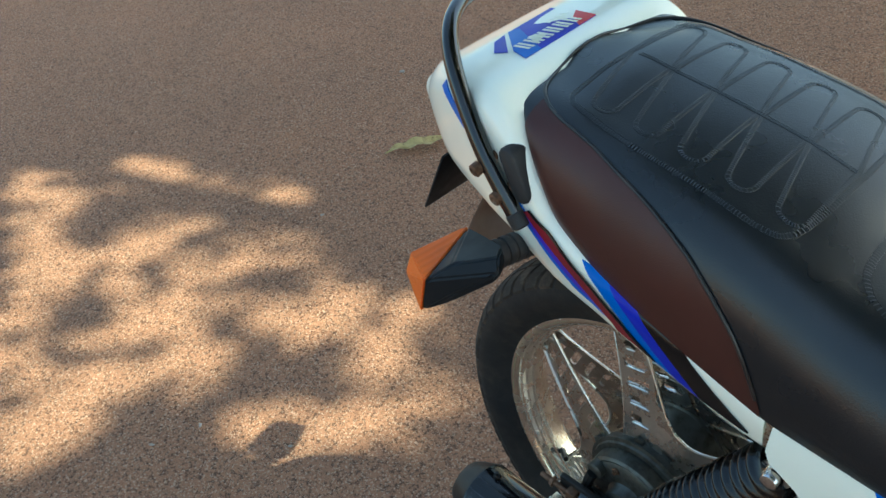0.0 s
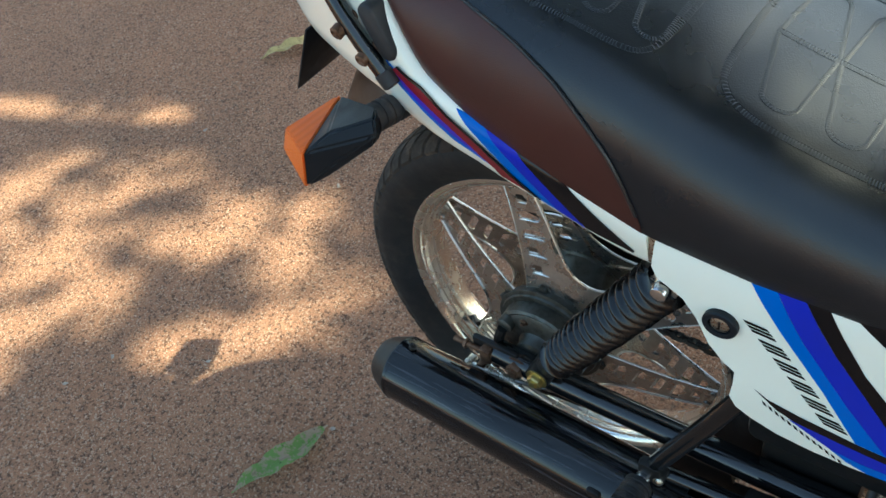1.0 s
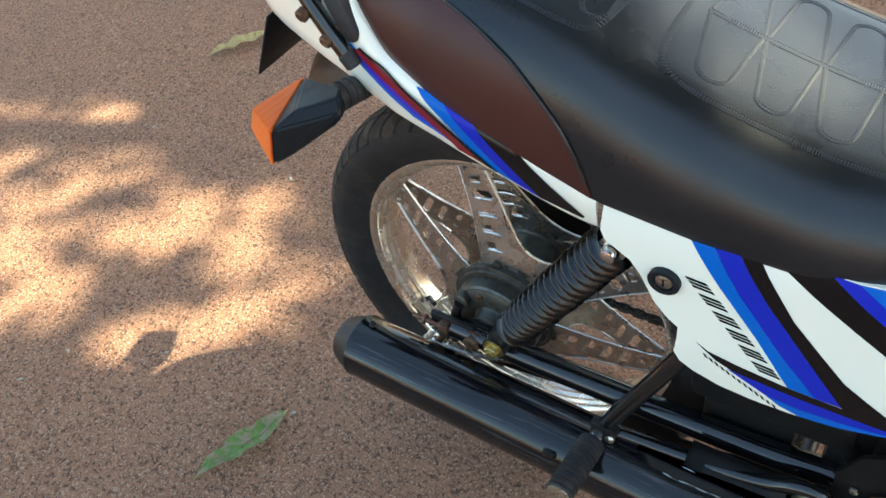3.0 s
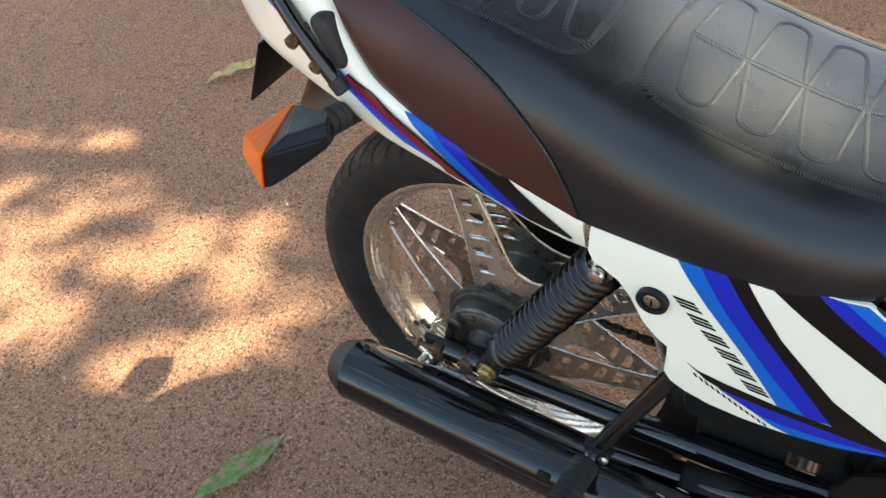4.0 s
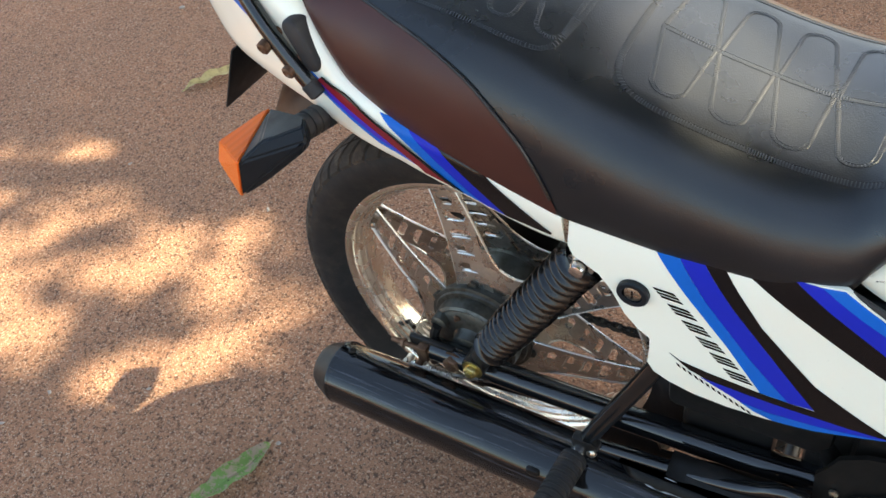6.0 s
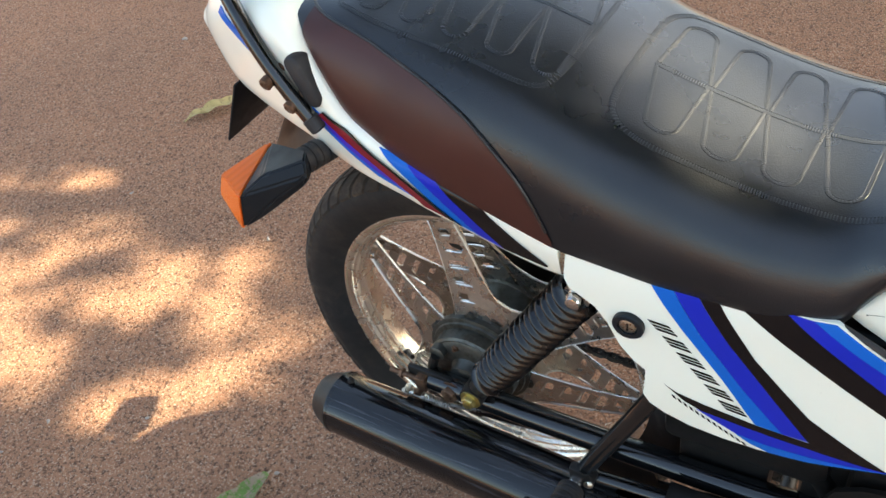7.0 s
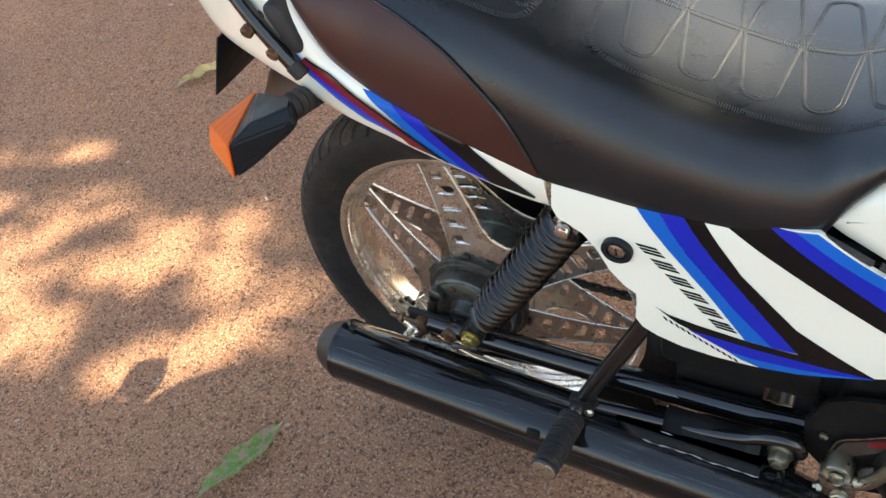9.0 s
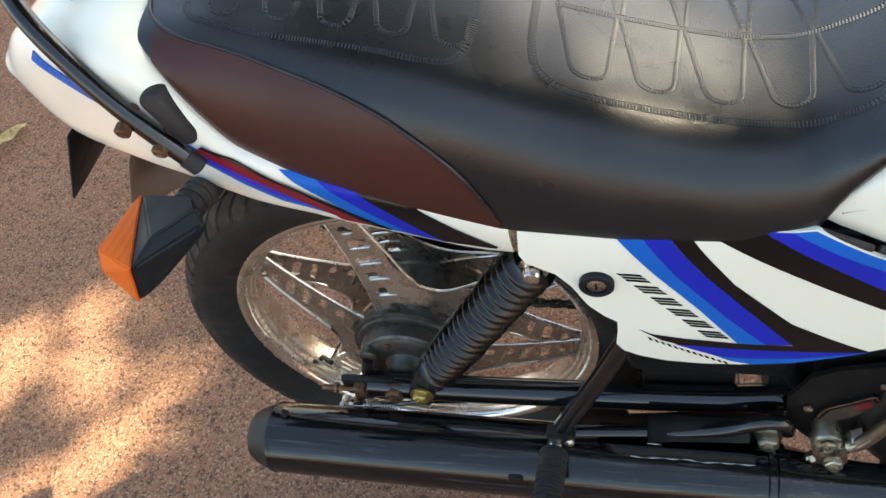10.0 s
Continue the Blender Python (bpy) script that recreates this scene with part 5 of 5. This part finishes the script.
# turn indicators
def build_indicator(sg):
    root = Vector((-0.072, sg * 0.098, 0.748))

    def hull(points, bevel):
        bm = bmesh.new()
        for x, y, z in points:
            bm.verts.new((x, sg * y, z))
        bmesh.ops.convex_hull(bm, input=bm.verts[:])
        bmesh.ops.delete(bm, geom=[v for v in bm.verts if not v.link_faces], context="VERTS")
        bmesh.ops.dissolve_limit(bm, angle_limit=radians(2), verts=bm.verts[:], edges=bm.edges[:])
        bmesh.ops.bevel(bm, geom=bm.edges[:], offset=bevel, segments=2, affect="EDGES")
        return bm

    # faceted housing: a slanting seam with the lens, one ridge along the shoulder, a blunt front
    seam = [(-0.130, 0.168, 0.770), (-0.110, 0.251, 0.762), (-0.131, 0.247, 0.705), (-0.138, 0.172, 0.712)]
    ridge = [(-0.093, 0.228, 0.7765), (-0.093, 0.237, 0.741), (-0.104, 0.233, 0.722)]
    front = [(-0.066, 0.182, 0.784), (-0.056, 0.198, 0.785), (-0.050, 0.206, 0.772), (-0.058, 0.206, 0.757), (-0.072, 0.180, 0.745)]
    body = part("turn_indicator", hull(seam + ridge + front, 0.0024), PLASTIC, bike, "dark grey faceted indicator with amber lens", autosmooth=18)
    glass = [(x - 0.0006, y, z) for x, y, z in seam]
    glass += [(-0.135, 0.176, 0.7695), (-0.145, 0.236, 0.772), (-0.149, 0.244, 0.750), (-0.146, 0.238, 0.712), (-0.146, 0.180, 0.716), (-0.150, 0.210, 0.745)]
    part("lens", hull(glass, 0.0012), AMBER, body, "ribbed amber lens", autosmooth=20)
    # ribbed rubber stalk
    a = Vector((-0.088, sg * 0.178, 0.757))
    way = (a - root).normalized()
    ln = (a - root).length
    prof = [(0, 0.014)]
    n = 8
    for i in range(n):
        d = ln * (i + 0.1) / n
        prof += [(d, 0.0158), (d + ln / n * 0.5, 0.0158), (d + ln / n * 0.55, 0.0135), (d + ln / n * 0.9, 0.0135)]
    part("stalk", lathe(bmesh.new(), prof + [(ln + 0.006, 0.013)], root, way, 20), SOFT_RUBBER, body)


build_indicator(-1)
build_indicator(1)


# rear mudguard and the plate behind it
def build_rear():
    bm = bmesh.new()
    rows = []
    spine = smooth_path([(-0.04, 0, 0.752), (-0.12, 0, 0.750), (-0.19, 0, 0.732), (-0.245, 0, 0.690), (-0.270, 0, 0.648)], 24)
    for i, c in enumerate(spine):
        d = (spine[min(i + 1, 23)] - spine[max(i - 1, 0)]).normalized()
        n = Vector((-d.z, 0, d.x))
        n = n if n.dot(AXLE - c) > 0 else -n
        rows.append([c + n * (0.050 * abs(v) ** 4) + Vector((0, v * 0.088, 0)) for v in (-1, -0.97, -0.9, -0.75, -0.4, 0, 0.4, 0.75, 0.9, 0.97, 1)])
    loft(bm, rows, closed=False)
    bmesh.ops.solidify(bm, geom=bm.faces[:], thickness=0.003)
    guard = part("rear_mudguard", bm, FENDER, bike, "dusty brown plastic rear mudguard")
    bm = bmesh.new()
    m = Matrix.Rotation(radians(28), 3, "Y")
    block(bm, (-0.262, 0.0, 0.735), (0.003, 0.205, 0.105), m, 0.001)
    plate = part("number_plate", bm, PLASTIC, bike, "blank dark number plate seen from behind its edge")
    bm = block(bmesh.new(), (-0.235, 0.0, 0.750), (0.05, 0.05, 0.02), m, 0.004)
    part("plate_bracket", bm, GRIMY, plate)
    return guard


build_rear()


# ---- loose things on the ground ----
def fallen_leaf(name, base, tip, width, material, label, curl):
    a, b = Vector(base), Vector(tip)
    d = (b - a)
    ln = d.length
    d.normalize()
    s = Vector((-d.y, d.x, 0)).normalized()
    bm = bmesh.new()
    rows = []
    for i in range(29):
        t = i / 28
        w = width * (math.sin(math.pi * min(1, t * 1.02) ** 0.85) ** 0.75 + 0.02)
        mid = a + d * ln * t + s * 0.009 * math.sin(t * 4.5) + Vector((0, 0, 0.006 + curl * math.sin(t * 3.14) + 0.003 * math.sin(t * 17)))
        row = []
        for v in (-1, -0.66, -0.33, 0, 0.33, 0.66, 1):
            edge = 1 + 0.16 * noise.noise((t * 14, v * 2, width * 50)) + 0.05 * math.sin(t * 40 + v * 3)
            row.append(mid + s * w * 0.5 * v * edge + Vector((0, 0, 0.009 * abs(v) ** 1.4 * w / width + 0.002 * math.sin(t * 23 + v * 4) - 0.003)))
        rows.append(row)
    loft(bm, rows, closed=False)
    bmesh.ops.solidify(bm, geom=bm.faces[:], thickness=0.0007)
    ob = tagged(part(name, bm, material), label, "leaf", "fallen leaves")
    bm = bmesh.new()
    tube(bm, [a + d * ln * t + s * 0.009 * math.sin(t * 4.5) + Vector((0, 0, 0.0045 + curl * math.sin(t * 3.14) + 0.003 * math.sin(t * 17))) for t in (k / 24 - 0.03 for k in range(26))], [0.0013 - 0.00003 * k for k in range(26)], 6)
    part("midrib", bm, material, ob)
    return ob


fallen_leaf("leaf", (-0.380, -0.222, 0.004), (-0.432, -0.405, 0.0), 0.046, GREEN_LEAF, "drying green mango leaf with brown blotches on earth", 0.010)
fallen_leaf("leaf", (-1.287, 0.765, 0.003), (-1.372, 0.600, 0.0), 0.048, YELLOW_LEAF, "faded yellow mango leaf lying on earth", 0.008)


def chip(name, x, y, size, material, label, category):
    rng = random.Random(int(abs(x * 1000) + abs(y * 77)))
    bm = bmesh.new()
    bmesh.ops.create_icosphere(bm, subdivisions=2, radius=size)
    for v in bm.verts:
        k = 1 + 0.7 * noise.noise(v.co * 260 + Vector((x * 9, y * 9, 0)))
        v.co = Vector((v.co.x * k * 1.3, v.co.y * k * 0.8, v.co.z * k * 0.55))
    m = Matrix.Translation((x, y, size * 0.3)) @ Matrix.Rotation(rng.uniform(0, 6), 4, "Z")
    bmesh.ops.transform(bm, matrix=m, verts=bm.verts)
    return tagged(part(name, bm, material), label, category, "small stones")


for cx, cy, cs in ((-0.887, -0.324, 0.004), (-0.694, -0.229, 0.0035), (-0.800, 0.288, 0.005), (-1.283, 0.293, 0.0045), (-0.37, -0.215, 0.004), (-1.74, 0.987, 0.008), (-0.92, -0.419, 0.004)):
    chip("stone", cx, cy, cs, STONE, "small pale stone chip on the earth", "stone")


def build_grit():
    rng = random.Random(3)
    verts, faces = [], []
    for _ in range(42000):
        x, y = rng.uniform(-2.2, 1.3), rng.uniform(-0.75, 1.9)
        s = 0.0008 + 0.0016 * rng.random() ** 3
        z = 0.004 * (noise.noise((x * 2.1, y * 2.1, 3.0)) + 0.5 * noise.noise((x * 6, y * 6, 1.0))) * max(0.0, 1 - max(abs(x), abs(y)) / 4) - 0.003
        i = len(verts)
        a = rng.uniform(0, 6.28)
        for k in range(4):
            verts.append((x + math.cos(a + k * 1.57) * s * rng.uniform(0.7, 1.3), y + math.sin(a + k * 1.57) * s * rng.uniform(0.7, 1.3), z + s * 0.1))
        verts.append((x, y, z + s * rng.uniform(0.6, 1.1)))
        verts.append((x, y, z - s))
        for k in range(4):
            j = (k + 1) % 4
            faces += [(i + k, i + j, i + 4), (i + j, i + k, i + 5)]
    me = bpy.data.meshes.new("grit")
    me.from_pydata(verts, [], faces)
    me.materials.append(GRIT)
    tagged(new("grit", me), "loose sandy grit scattered over the earth", "grit", kind="stuff")


build_grit()
